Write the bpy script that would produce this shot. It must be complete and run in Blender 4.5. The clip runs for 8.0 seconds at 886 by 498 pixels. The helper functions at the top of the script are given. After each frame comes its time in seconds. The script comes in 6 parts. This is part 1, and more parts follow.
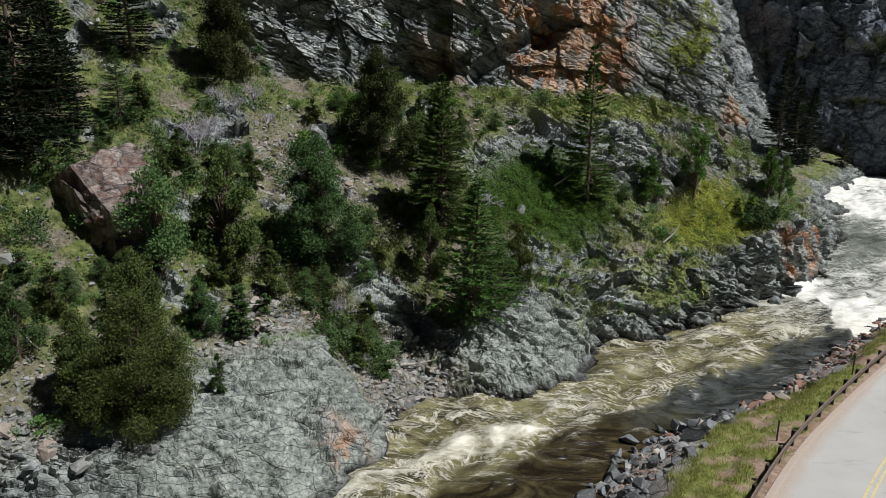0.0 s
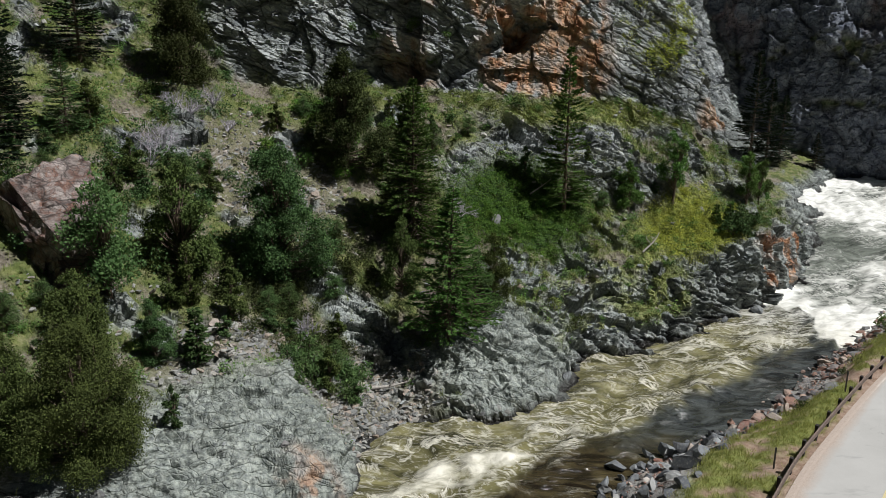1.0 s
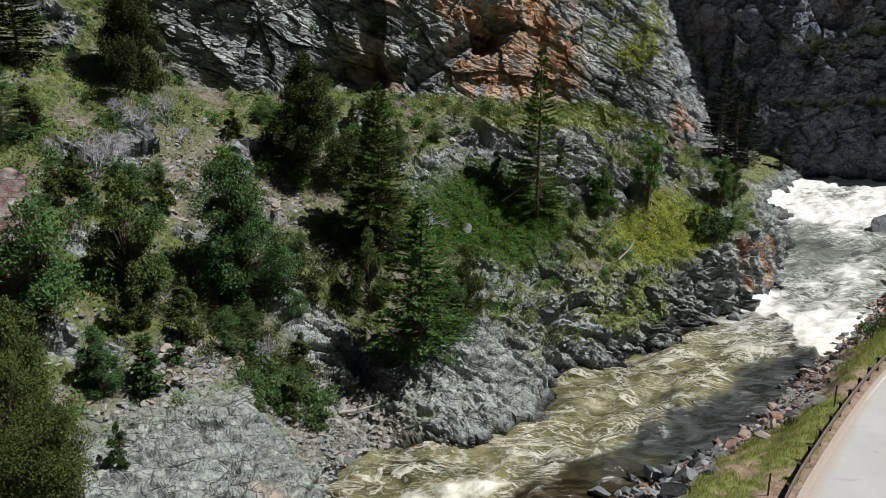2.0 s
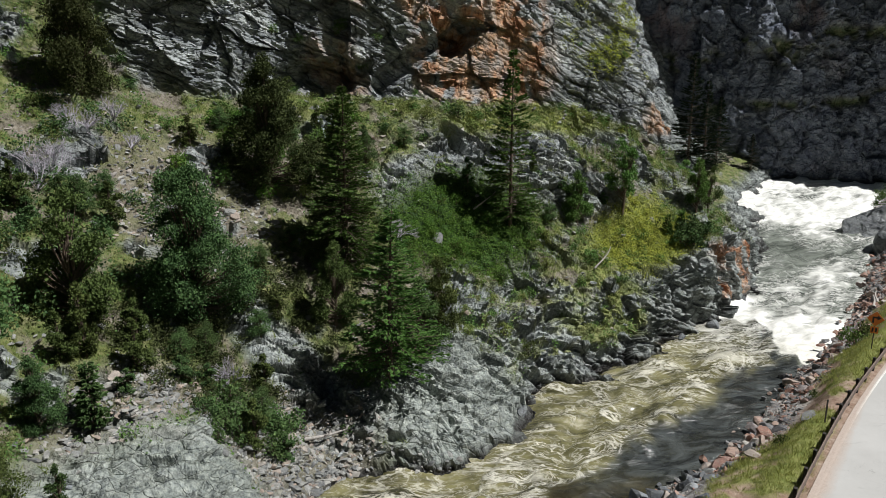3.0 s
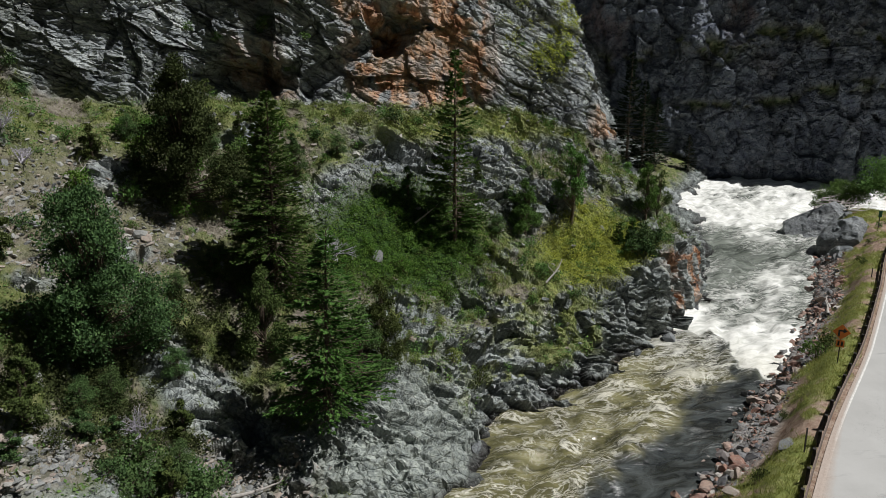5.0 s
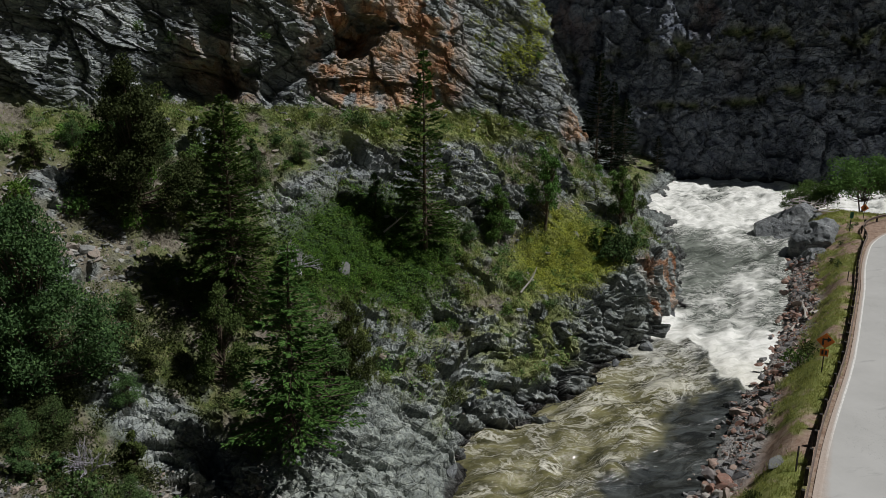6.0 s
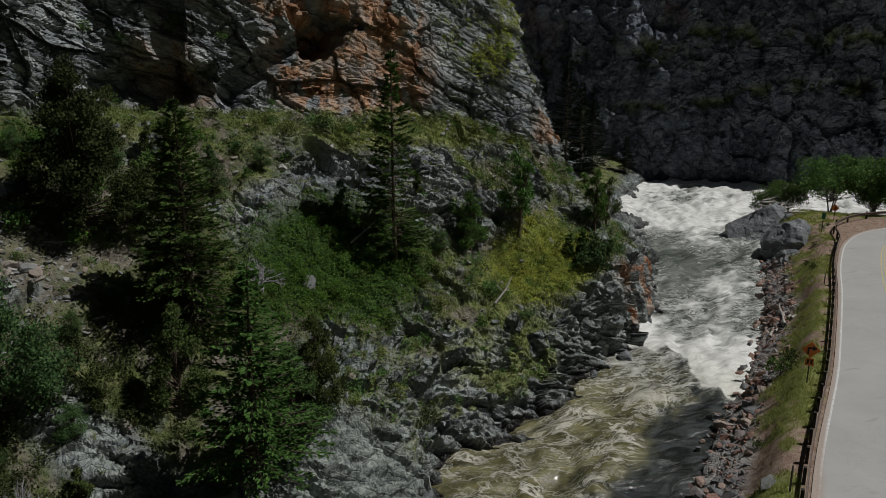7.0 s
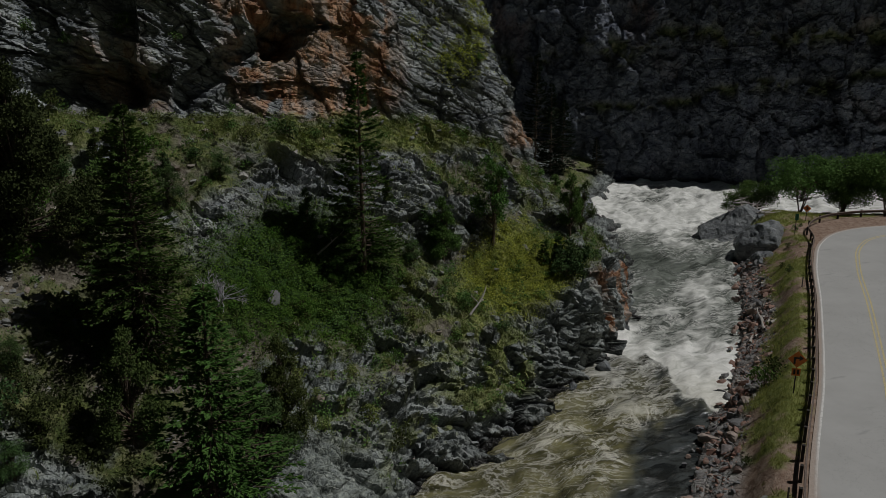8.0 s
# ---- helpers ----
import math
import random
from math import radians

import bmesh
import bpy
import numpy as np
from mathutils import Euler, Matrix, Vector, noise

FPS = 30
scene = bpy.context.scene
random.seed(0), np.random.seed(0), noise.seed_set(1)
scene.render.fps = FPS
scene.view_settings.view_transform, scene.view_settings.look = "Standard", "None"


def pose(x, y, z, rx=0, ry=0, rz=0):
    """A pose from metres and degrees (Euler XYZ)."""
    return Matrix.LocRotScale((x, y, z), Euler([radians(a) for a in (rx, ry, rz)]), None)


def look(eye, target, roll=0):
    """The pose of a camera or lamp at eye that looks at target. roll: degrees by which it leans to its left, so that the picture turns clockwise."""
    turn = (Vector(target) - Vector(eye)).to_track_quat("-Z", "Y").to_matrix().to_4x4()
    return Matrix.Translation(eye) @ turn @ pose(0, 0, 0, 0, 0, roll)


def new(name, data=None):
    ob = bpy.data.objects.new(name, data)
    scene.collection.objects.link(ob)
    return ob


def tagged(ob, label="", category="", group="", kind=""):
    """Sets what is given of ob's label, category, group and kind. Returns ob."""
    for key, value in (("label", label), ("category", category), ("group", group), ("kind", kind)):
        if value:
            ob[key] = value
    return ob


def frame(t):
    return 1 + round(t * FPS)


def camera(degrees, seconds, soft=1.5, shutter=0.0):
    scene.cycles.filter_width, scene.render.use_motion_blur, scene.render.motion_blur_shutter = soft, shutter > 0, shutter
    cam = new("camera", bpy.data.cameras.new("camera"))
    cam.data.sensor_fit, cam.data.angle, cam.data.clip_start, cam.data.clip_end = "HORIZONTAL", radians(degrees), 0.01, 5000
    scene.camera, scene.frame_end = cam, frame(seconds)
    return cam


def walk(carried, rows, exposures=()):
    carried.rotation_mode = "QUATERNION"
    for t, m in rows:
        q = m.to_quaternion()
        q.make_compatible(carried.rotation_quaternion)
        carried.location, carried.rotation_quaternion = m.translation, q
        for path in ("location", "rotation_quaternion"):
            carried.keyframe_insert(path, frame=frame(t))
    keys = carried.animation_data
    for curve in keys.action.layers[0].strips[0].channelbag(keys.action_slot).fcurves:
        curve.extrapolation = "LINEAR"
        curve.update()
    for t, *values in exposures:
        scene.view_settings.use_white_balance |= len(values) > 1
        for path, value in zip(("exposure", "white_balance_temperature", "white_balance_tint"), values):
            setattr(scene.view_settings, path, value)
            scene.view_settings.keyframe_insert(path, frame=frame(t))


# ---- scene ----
from mathutils.bvhtree import BVHTree

# The camera and its flight
cam = camera(62.0, 8.0, soft=0.8)
PATH = [
    (0, (0.794, -0.409, 24.162), (0.727, 1.513, 23.614), -0.3),
    (0.5, (0.647, 1.165, 24.207), (0.617, 3.089, 23.661), -0.3),
    (1, (0.553, 2.701, 24.25), (0.566, 4.625, 23.705), -0.3),
    (1.5, (0.505, 4.177, 24.279), (0.562, 6.101, 23.735), -0.4),
    (3, (0.437, 8.462, 24.171), (0.626, 10.379, 23.634), -0.6),
    (3.5, (0.433, 9.811, 24.181), (0.666, 11.723, 23.642), -0.6),
    (4, (0.454, 11.055, 24.191), (0.732, 12.961, 23.653), -0.6),
    (4.5, (0.459, 12.271, 24.169), (0.781, 14.17, 23.63), -0.6),
    (6, (0.837, 16.083, 24.089), (1.289, 17.956, 23.552), -0.6),
    (6.5, (0.991, 17.423, 24.069), (1.487, 19.284, 23.532), -0.7),
    (7, (1.2, 18.662, 24.048), (1.739, 20.512, 23.512), -0.7),
    (7.5, (1.422, 19.866, 24.064), (2.002, 21.703, 23.528), -0.8),
    (8, (1.647, 21.148, 24.055), (2.27, 22.972, 23.518), -0.8),
]
EXPOSURES = [(0, -0.22), (1.5, -0.14), (3.0, -0.02), (4.0, -0.01), (4.5, -0.13), (6.0, -0.70), (6.5, -0.93), (7.0, -1.14), (7.5, -1.40), (8.0, -1.65)]
walk(cam, [(t, look(eye, target, roll)) for t, eye, target, roll in PATH], EXPOSURES)

# World and sun
SUN_AZ, SUN_EL = 104.0, 58.0          # degrees from +y towards +x, and up
world = bpy.data.worlds.new("sky")
scene.world = world
world.use_nodes = True
wn = world.node_tree
sky = wn.nodes.new("ShaderNodeTexSky")
sky.sky_type, sky.sun_disc = "NISHITA", False
sky.sun_elevation, sky.sun_rotation = radians(SUN_EL), radians(SUN_AZ)
wn.nodes["Background"].inputs["Strength"].default_value = 0.0068
wn.links.new(sky.outputs["Color"], wn.nodes["Background"].inputs["Color"])
sun = new("sun", bpy.data.lights.new("sun", "SUN"))
sun.data.energy, sun.data.angle, sun.data.color = 5.0, radians(0.5), (1.0, 0.99, 0.975)
saz, sel = radians(SUN_AZ), radians(SUN_EL)
sun_way = Vector((math.sin(saz) * math.cos(sel), math.cos(saz) * math.cos(sel), math.sin(sel)))
sun.matrix_world = look(sun_way * 300, (0, 0, 0))

# ---------------------------------------------------------------- noise in numpy
rng = np.random.default_rng(7)


def hash3(i, seed):
    """A number from 0 to 1 for each lattice cell."""
    i = i.astype(np.int64)
    h = (i[..., 0] * 374761393 + i[..., 1] * 668265263 + i[..., 2] * 2147483647 + seed * 1274126177) & 0xFFFFFFFF
    h = ((h ^ (h >> 13)) * 1103515245) & 0xFFFFFFFF
    h = ((h ^ (h >> 16)) * 2654435761) & 0xFFFFFFFF
    return ((h ^ (h >> 15)) & 0xFFFFFF) / float(0x1000000)


def vnoise(p, seed=0):
    b = np.floor(p)
    f = p - b
    f = f * f * (3 - 2 * f)
    out = np.zeros(len(p))
    for dx in (0, 1):
        for dy in (0, 1):
            for dz in (0, 1):
                w = (f[:, 0] if dx else 1 - f[:, 0]) * (f[:, 1] if dy else 1 - f[:, 1]) * (f[:, 2] if dz else 1 - f[:, 2])
                out += w * hash3(b + (dx, dy, dz), seed)
    return out * 2 - 1


def fbm(p, octaves=4, seed=0, gain=0.5):
    out, a = np.zeros(len(p)), 1.0
    for k in range(octaves):
        out += a * vnoise(p * 2.03 ** k + 17.3 * k, seed + k)
        a *= gain
    return out


def cells(p, seed=0):
    """Worley cells: the two nearest distances, three random numbers of the cell, and the way from its middle."""
    b = np.floor(p)
    f1, f2 = np.full(len(p), 9.0), np.full(len(p), 9.0)
    ident, way = np.zeros((len(p), 3)), np.zeros((len(p), 3))
    for dx in (-1, 0, 1):
        for dy in (-1, 0, 1):
            for dz in (-1, 0, 1):
                c = b + (dx, dy, dz)
                q = c + np.stack([hash3(c, seed + k) for k in range(3)], 1)
                r = p - q
                dist = np.sqrt((r * r).sum(1))
                near = dist < f1
                f2 = np.where(near, f1, np.minimum(f2, dist))
                f1 = np.where(near, dist, f1)
                ident[near] = c[near]
                way[near] = r[near]
    rand = np.stack([hash3(ident, seed + 11 + k) for k in range(3)], 1)
    return f1, f2, rand, way


def step(a, b, x):
    t = np.clip((x - a) / (b - a), 0, 1)
    return t * t * (3 - 2 * t)


def blob(s, d, cs, cd, rs, rd, turn=0.0, soft=0.35):
    """1 inside an ellipse of the plan, 0 outside."""
    c, n = math.cos(radians(turn)), math.sin(radians(turn))
    u, v = (s - cs) * c + (d - cd) * n, -(s - cs) * n + (d - cd) * c
    return 1 - step(1 - soft, 1 + soft, np.sqrt((u / rs) ** 2 + (v / rd) ** 2))


R2 = math.sqrt(0.5)


def to_xy(s, d):
    """The plan runs with the river: s along it, d across it towards the hillside."""
    return (s - d) * R2, (s + d) * R2


def to_sd(x, y):
    return (x + y) * R2, (y - x) * R2


def np_mesh(name, verts, quads, attrs=(), smooth=True):
    me = bpy.data.meshes.new(name)
    verts, quads = np.asarray(verts, np.float32), np.asarray(quads, np.int32)
    k = quads.shape[1]
    me.vertices.add(len(verts))
    me.vertices.foreach_set("co", verts.ravel())
    me.loops.add(quads.size)
    me.loops.foreach_set("vertex_index", quads.ravel())
    me.polygons.add(len(quads))
    me.polygons.foreach_set("loop_start", np.arange(0, quads.size, k, dtype=np.int32))
    me.polygons.foreach_set("use_smooth", np.full(len(quads), smooth))
    me.update(calc_edges=True)
    for key, values in attrs:
        me.attributes.new(key, "FLOAT", "POINT").data.foreach_set("value", np.asarray(values, np.float32))
    return me


def grid_quads(nu, nv):
    i = np.arange((nu - 1) * nv).reshape(nu - 1, nv)[:, :-1]
    return np.stack([i, i + nv, i + nv + 1, i + 1], -1).reshape(-1, 4)


def grid_normals(P):
    a, b = np.gradient(P, axis=0), np.gradient(P, axis=1)
    n = np.cross(a, b)
    return n / np.maximum(np.linalg.norm(n, axis=2, keepdims=True), 1e-9)


# ---------------------------------------------------------------- materials
def material(name):
    m = bpy.data.materials.new(name)
    m.use_nodes = True
    nt = m.node_tree
    return m, nt, nt.nodes["Principled BSDF"]


class Net:
    """Short forms for the nodes of one material."""

    def __init__(self, nt):
        self.nt = nt
        self.geo = nt.nodes.new("ShaderNodeNewGeometry")
        self.pos = self.geo.outputs["Position"]

    def link(self, a, b):
        self.nt.links.new(a, b)

    def attr(self, key):
        n = self.nt.nodes.new("ShaderNodeAttribute")
        n.attribute_name = key
        return n.outputs["Fac"]

    def noise(self, scale, detail=5.0, rough=0.6, vec=None, distort=0.0):
        n = self.nt.nodes.new("ShaderNodeTexNoise")
        n.inputs["Scale"].default_value, n.inputs["Detail"].default_value = scale, detail
        n.inputs["Roughness"].default_value, n.inputs["Distortion"].default_value = rough, distort
        self.link(vec or self.pos, n.inputs["Vector"])
        return n.outputs["Fac"]

    def voronoi(self, scale, vec=None, feature="F1", out="Distance"):
        n = self.nt.nodes.new("ShaderNodeTexVoronoi")
        n.feature = feature
        n.inputs["Scale"].default_value = scale
        self.link(vec or self.pos, n.inputs["Vector"])
        return n.outputs[out]

    def mapped(self, scale, turn=(0, 0, 0), vec=None):
        n = self.nt.nodes.new("ShaderNodeMapping")
        n.inputs["Scale"].default_value = scale
        n.inputs["Rotation"].default_value = [radians(a) for a in turn]
        self.link(vec or self.pos, n.inputs["Vector"])
        return n.outputs["Vector"]

    def bedded(self, scale):
        """The place in the rock's own frame (along the beds, into the slope, across the beds), stretched."""
        both = self.nt.nodes.new("ShaderNodeCombineXYZ")
        for k, axis in enumerate(((0.629, 0.629, -0.42), (-0.66, 0.74, 0.14), (0.403, 0.191, 0.89))):
            n = self.nt.nodes.new("ShaderNodeVectorMath")
            n.operation = "DOT_PRODUCT"
            self.link(self.pos, n.inputs[0])
            n.inputs[1].default_value = [c * scale[k] for c in axis]
            self.link(n.outputs["Value"], both.inputs[k])
        return both.outputs["Vector"]

    def vec(self, op, a, b):
        n = self.nt.nodes.new("ShaderNodeVectorMath")
        n.operation = op
        for sock, val in ((n.inputs[0], a), (n.inputs[1], b)):
            if isinstance(val, tuple):
                sock.default_value = val
            else:
                self.link(val, sock)
        return n.outputs["Value" if op == "DOT_PRODUCT" else "Vector"]

    def blocks(self, scale, size, bend=0.22):
        """Joint-bounded blocks along the beds: the tilt of each block's face, a number for each, and the way to its edge."""
        warp = self.nt.nodes.new("ShaderNodeTexNoise")
        warp.inputs["Scale"].default_value, warp.inputs["Detail"].default_value = 0.7, 2
        self.link(self.pos, warp.inputs["Vector"])
        at = self.vec("ADD", self.bedded(size), self.vec("MULTIPLY", warp.outputs["Color"], (bend, bend, bend)))
        n = self.nt.nodes.new("ShaderNodeTexVoronoi")
        n.inputs["Scale"].default_value = scale
        self.link(at, n.inputs["Vector"])
        tilt = self.vec("DOT_PRODUCT", self.vec("SUBTRACT", at, n.outputs["Position"]), self.vec("SUBTRACT", n.outputs["Color"], (0.5, 0.5, 0.5)))
        return tilt, n.outputs["Color"], self.voronoi(scale, at, "DISTANCE_TO_EDGE")

    def ramp(self, fac, stops):
        n = self.nt.nodes.new("ShaderNodeValToRGB")
        e = n.color_ramp.elements
        while len(e) < len(stops):
            e.new(0.5)
        for el, (at, col) in zip(e, stops):
            el.position = at
            el.color = (*col, 1) if len(col) == 3 else col
        self.link(fac, n.inputs["Fac"])
        return n.outputs["Color"]

    def span(self, fac, a, b, lo=0.0, hi=1.0):
        n = self.nt.nodes.new("ShaderNodeMapRange")
        n.inputs["From Min"].default_value, n.inputs["From Max"].default_value = a, b
        n.inputs["To Min"].default_value, n.inputs["To Max"].default_value = lo, hi
        self.link(fac, n.inputs["Value"])
        return n.outputs["Result"]

    def mix(self, fac, a, b, kind="MIX"):
        n = self.nt.nodes.new("ShaderNodeMix")
        n.data_type, n.blend_type = "RGBA", kind
        for sock, val in ((n.inputs[0], fac), (n.inputs[6], a), (n.inputs[7], b)):
            if isinstance(val, (int, float)):
                sock.default_value = val
            elif isinstance(val, tuple):
                sock.default_value = (*val, 1)
            else:
                self.link(val, sock)
        return n.outputs[2]

    def math(self, op, a, b=0.0):
        n = self.nt.nodes.new("ShaderNodeMath")
        n.operation = op
        for sock, val in ((n.inputs[0], a), (n.inputs[1], b)):
            if isinstance(val, (int, float)):
                sock.default_value = val
            else:
                self.link(val, sock)
        return n.outputs[0]

    def bump(self, height, strength, distance, bsdf, prev=None):
        n = self.nt.nodes.new("ShaderNodeBump")
        n.inputs["Strength"].default_value, n.inputs["Distance"].default_value = strength, distance
        self.link(height, n.inputs["Height"])
        if prev:
            self.link(prev, n.inputs["Normal"])
        self.link(n.outputs["Normal"], bsdf.inputs["Normal"])
        return n.outputs["Normal"]


# joint-bounded blocks, coarse and fine: scale, stretch along, into and across the beds, width and depth of the joints
BLOCKS = ((0.55, (0.42, 0.9, 1.25), 0.04, 0.9), (1.7, (0.48, 0.95, 1.3), 0.055, 0.65))


def rock_colour(net):
    """Grey-green banded gneiss with pale lichen, dark seams and broken joints along the beds."""
    tone = net.noise(0.55, 10, 0.72, net.bedded((0.45, 0.6, 1.5)), 0.4)
    base = net.ramp(tone, [(0.33, (0.05, 0.055, 0.066)), (0.41, (0.21, 0.235, 0.26)), (0.49, (0.43, 0.465, 0.485)), (0.60, (0.70, 0.735, 0.73))])
    fine = net.noise(4.0, 9, 0.8)
    base = net.mix(net.span(fine, 0.46, 0.58, 0.0, 0.6), base, (0.52, 0.56, 0.52))
    speck = net.noise(9.0, 6, 0.8, net.bedded((0.6, 0.8, 1.5)))
    base = net.mix(net.span(speck, 0.53, 0.63, 0.0, 0.75), base, (0.06, 0.066, 0.076))
    patch = net.noise(0.28, 6, 0.65)
    base = net.mix(net.span(patch, 0.52, 0.66, 0.0, 0.4), base, (0.13, 0.145, 0.18))
    fade = net.noise(0.6, 5, 0.65)
    for scale, size, wide, deep in BLOCKS:
        _, number, joint = net.blocks(scale, size)
        base = net.mix(net.span(number, 0.25, 0.8, 0.0, 0.32), base, (0.09, 0.10, 0.118))
        line = net.math("MULTIPLY", net.span(joint, 0.0, wide, deep, 0.0), net.span(fade, 0.42, 0.53, 0.0, 1.0))
        base = net.mix(line, base, (0.02, 0.021, 0.024))
    lichen = net.noise(2.1, 8, 0.78)
    return net.mix(net.span(lichen, 0.56, 0.67, 0.0, 0.3), base, (0.34, 0.39, 0.31))


def rust_colour(net):
    n = net.noise(0.55, 9, 0.68, net.mapped((0.9, 0.9, 0.6)), 0.5)
    col = net.ramp(n, [(0.3, (0.14, 0.07, 0.045)), (0.40, (0.40, 0.185, 0.10)), (0.48, (0.60, 0.36, 0.22)), (0.57, (0.54, 0.44, 0.37)), (0.66, (0.40, 0.37, 0.35)), (0.76, (0.64, 0.32, 0.14))])
    drip = net.noise(1.6, 6, 0.65, net.mapped((1.6, 1.6, 0.18)), 0.3)
    col = net.mix(net.span(drip, 0.52, 0.66, 0.0, 0.65), col, (0.07, 0.055, 0.05))
    return net.mix(net.span(net.noise(6.0, 7, 0.75), 0.5, 0.66, 0.0, 0.4), col, (0.10, 0.07, 0.06))


def terrain_material(name, dark=0.0, soil=((0.10, 0.088, 0.064), (0.20, 0.178, 0.135), (0.35, 0.315, 0.25))):
    m, nt, bsdf = material(name)
    net = Net(nt)
    rock = net.mix(net.attr("rust"), rock_colour(net), rust_colour(net))
    rock = net.mix(net.math("MULTIPLY", net.attr("lichen"), 0.5), rock, net.ramp(net.noise(3.2, 7, 0.7), [(0.38, (0.09, 0.108, 0.092)), (0.48, (0.27, 0.305, 0.265)), (0.62, (0.50, 0.54, 0.465))]))
    # blue-dark tone mixed in: the far wall's shade, painted into its rock colour
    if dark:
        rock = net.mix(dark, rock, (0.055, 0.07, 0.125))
    peb = net.voronoi(4.5, None, "F1", "Color")
    dirt = net.ramp(net.noise(1.3, 8, 0.7), [(0.3, soil[0]), (0.5, soil[1]), (0.72, soil[2])])
    dirt = net.mix(0.35, dirt, net.ramp(peb, [(0.2, (0.06, 0.05, 0.04)), (0.8, (0.34, 0.31, 0.27))]))
    turf = net.ramp(net.noise(1.1, 8, 0.72), [(0.32, (0.042, 0.066, 0.022)), (0.45, (0.094, 0.125, 0.042)), (0.58, (0.185, 0.195, 0.09)), (0.7, (0.31, 0.285, 0.19))])
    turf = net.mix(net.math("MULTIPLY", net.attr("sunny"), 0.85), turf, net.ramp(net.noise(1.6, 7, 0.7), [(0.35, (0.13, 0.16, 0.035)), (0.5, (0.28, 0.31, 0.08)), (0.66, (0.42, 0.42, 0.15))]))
    turf = net.mix(net.attr("lush"), turf, net.ramp(net.noise(1.4, 7, 0.7), [(0.35, (0.018, 0.04, 0.008)), (0.55, (0.045, 0.095, 0.02)), (0.7, (0.09, 0.15, 0.035))]))
    col = net.mix(net.attr("grass"), dirt, turf)
    col = net.mix(net.attr("rock"), col, rock)
    col = net.mix(net.math("MULTIPLY", net.attr("seam"), 0.42), col, (0.035, 0.034, 0.03))
    wet = net.attr("wet")
    col = net.mix(wet, col, (0.022, 0.021, 0.020))
    net.link(col, bsdf.inputs["Base Color"])
    net.link(net.span(wet, 0, 1, 0.9, 0.3), bsdf.inputs["Roughness"])
    net.link(net.span(wet, 0, 1, 0.15, 0.5), bsdf.inputs["Specular IOR Level"])
    h = net.math("MULTIPLY", net.noise(5.0, 8, 0.7), 0.55)
    for (scale, size, wide, _), gain in zip(BLOCKS, (2.6, 3.4)):
        tilt, _, joint = net.blocks(scale, size)
        face = net.math("ADD", net.math("MULTIPLY", tilt, gain), net.span(joint, 0.0, wide, -0.25, 0.0))
        h = net.math("ADD", h, net.math("MULTIPLY", face, net.attr("rock")))
    h = net.math("ADD", h, net.math("MULTIPLY", net.noise(1.8, 6, 0.65), 0.8))
    net.bump(h, 1.0, 0.2, bsdf)
    return m


def plain(name, colour, rough=0.7, metal=0.0, vary=0.25, scale=6.0, bump=0.0):
    m, nt, bsdf = material(name)
    net = Net(nt)
    lo = tuple(c * (1 - vary) for c in colour)
    hi = tuple(min(1, c * (1 + vary)) for c in colour)
    n = net.noise(scale, 6, 0.65)
    net.link(net.ramp(n, [(0.3, lo), (0.7, hi)]), bsdf.inputs["Base Color"])
    bsdf.inputs["Roughness"].default_value, bsdf.inputs["Metallic"].default_value = rough, metal
    if bump:
        net.bump(net.noise(scale * 3, 6, 0.7), bump, 0.03, bsdf)
    return m


def leaf_material(name, dark, mid, light, translucent=0.25, mottle=0.55):
    """Foliage: each spray has a shade of its own, with broad patches over the whole crown."""
    m, nt, bsdf = material(name)
    net = Net(nt)
    rnd = net.geo.outputs["Random Per Island"]
    lower = tuple((a + 1.2 * b) / 2.2 for a, b in zip(dark, mid))
    upper = tuple((a + 1.2 * b) / 2.2 for a, b in zip(light, mid))
    col = net.ramp(rnd, [(0.0, lower), (0.55, mid), (1.0, upper)])
    patch = net.noise(1.3, 6, 0.7)
    col = net.mix(net.span(patch, 0.40, 0.60, 0.0, mottle), col, dark)
    info = nt.nodes.new("ShaderNodeObjectInfo")
    hue = nt.nodes.new("ShaderNodeHueSaturation")
    net.link(net.span(info.outputs["Random"], 0, 1, 0.485, 0.515), hue.inputs["Hue"])
    net.link(net.span(info.outputs["Random"], 0, 1, 0.8, 1.2), hue.inputs["Value"])
    net.link(col, hue.inputs["Color"])
    net.link(hue.outputs["Color"], bsdf.inputs["Base Color"])
    bsdf.inputs["Roughness"].default_value = 0.75
    bsdf.inputs["Specular IOR Level"].default_value = 0.06
    tr = nt.nodes.new("ShaderNodeBsdfTranslucent")
    net.link(hue.outputs["Color"], tr.inputs["Color"])
    mx = nt.nodes.new("ShaderNodeMixShader")
    mx.inputs["Fac"].default_value = translucent
    net.link(bsdf.outputs["BSDF"], mx.inputs[1])
    net.link(tr.outputs["BSDF"], mx.inputs[2])
    net.link(mx.outputs["Shader"], nt.nodes["Material Output"].inputs["Surface"])
    return m


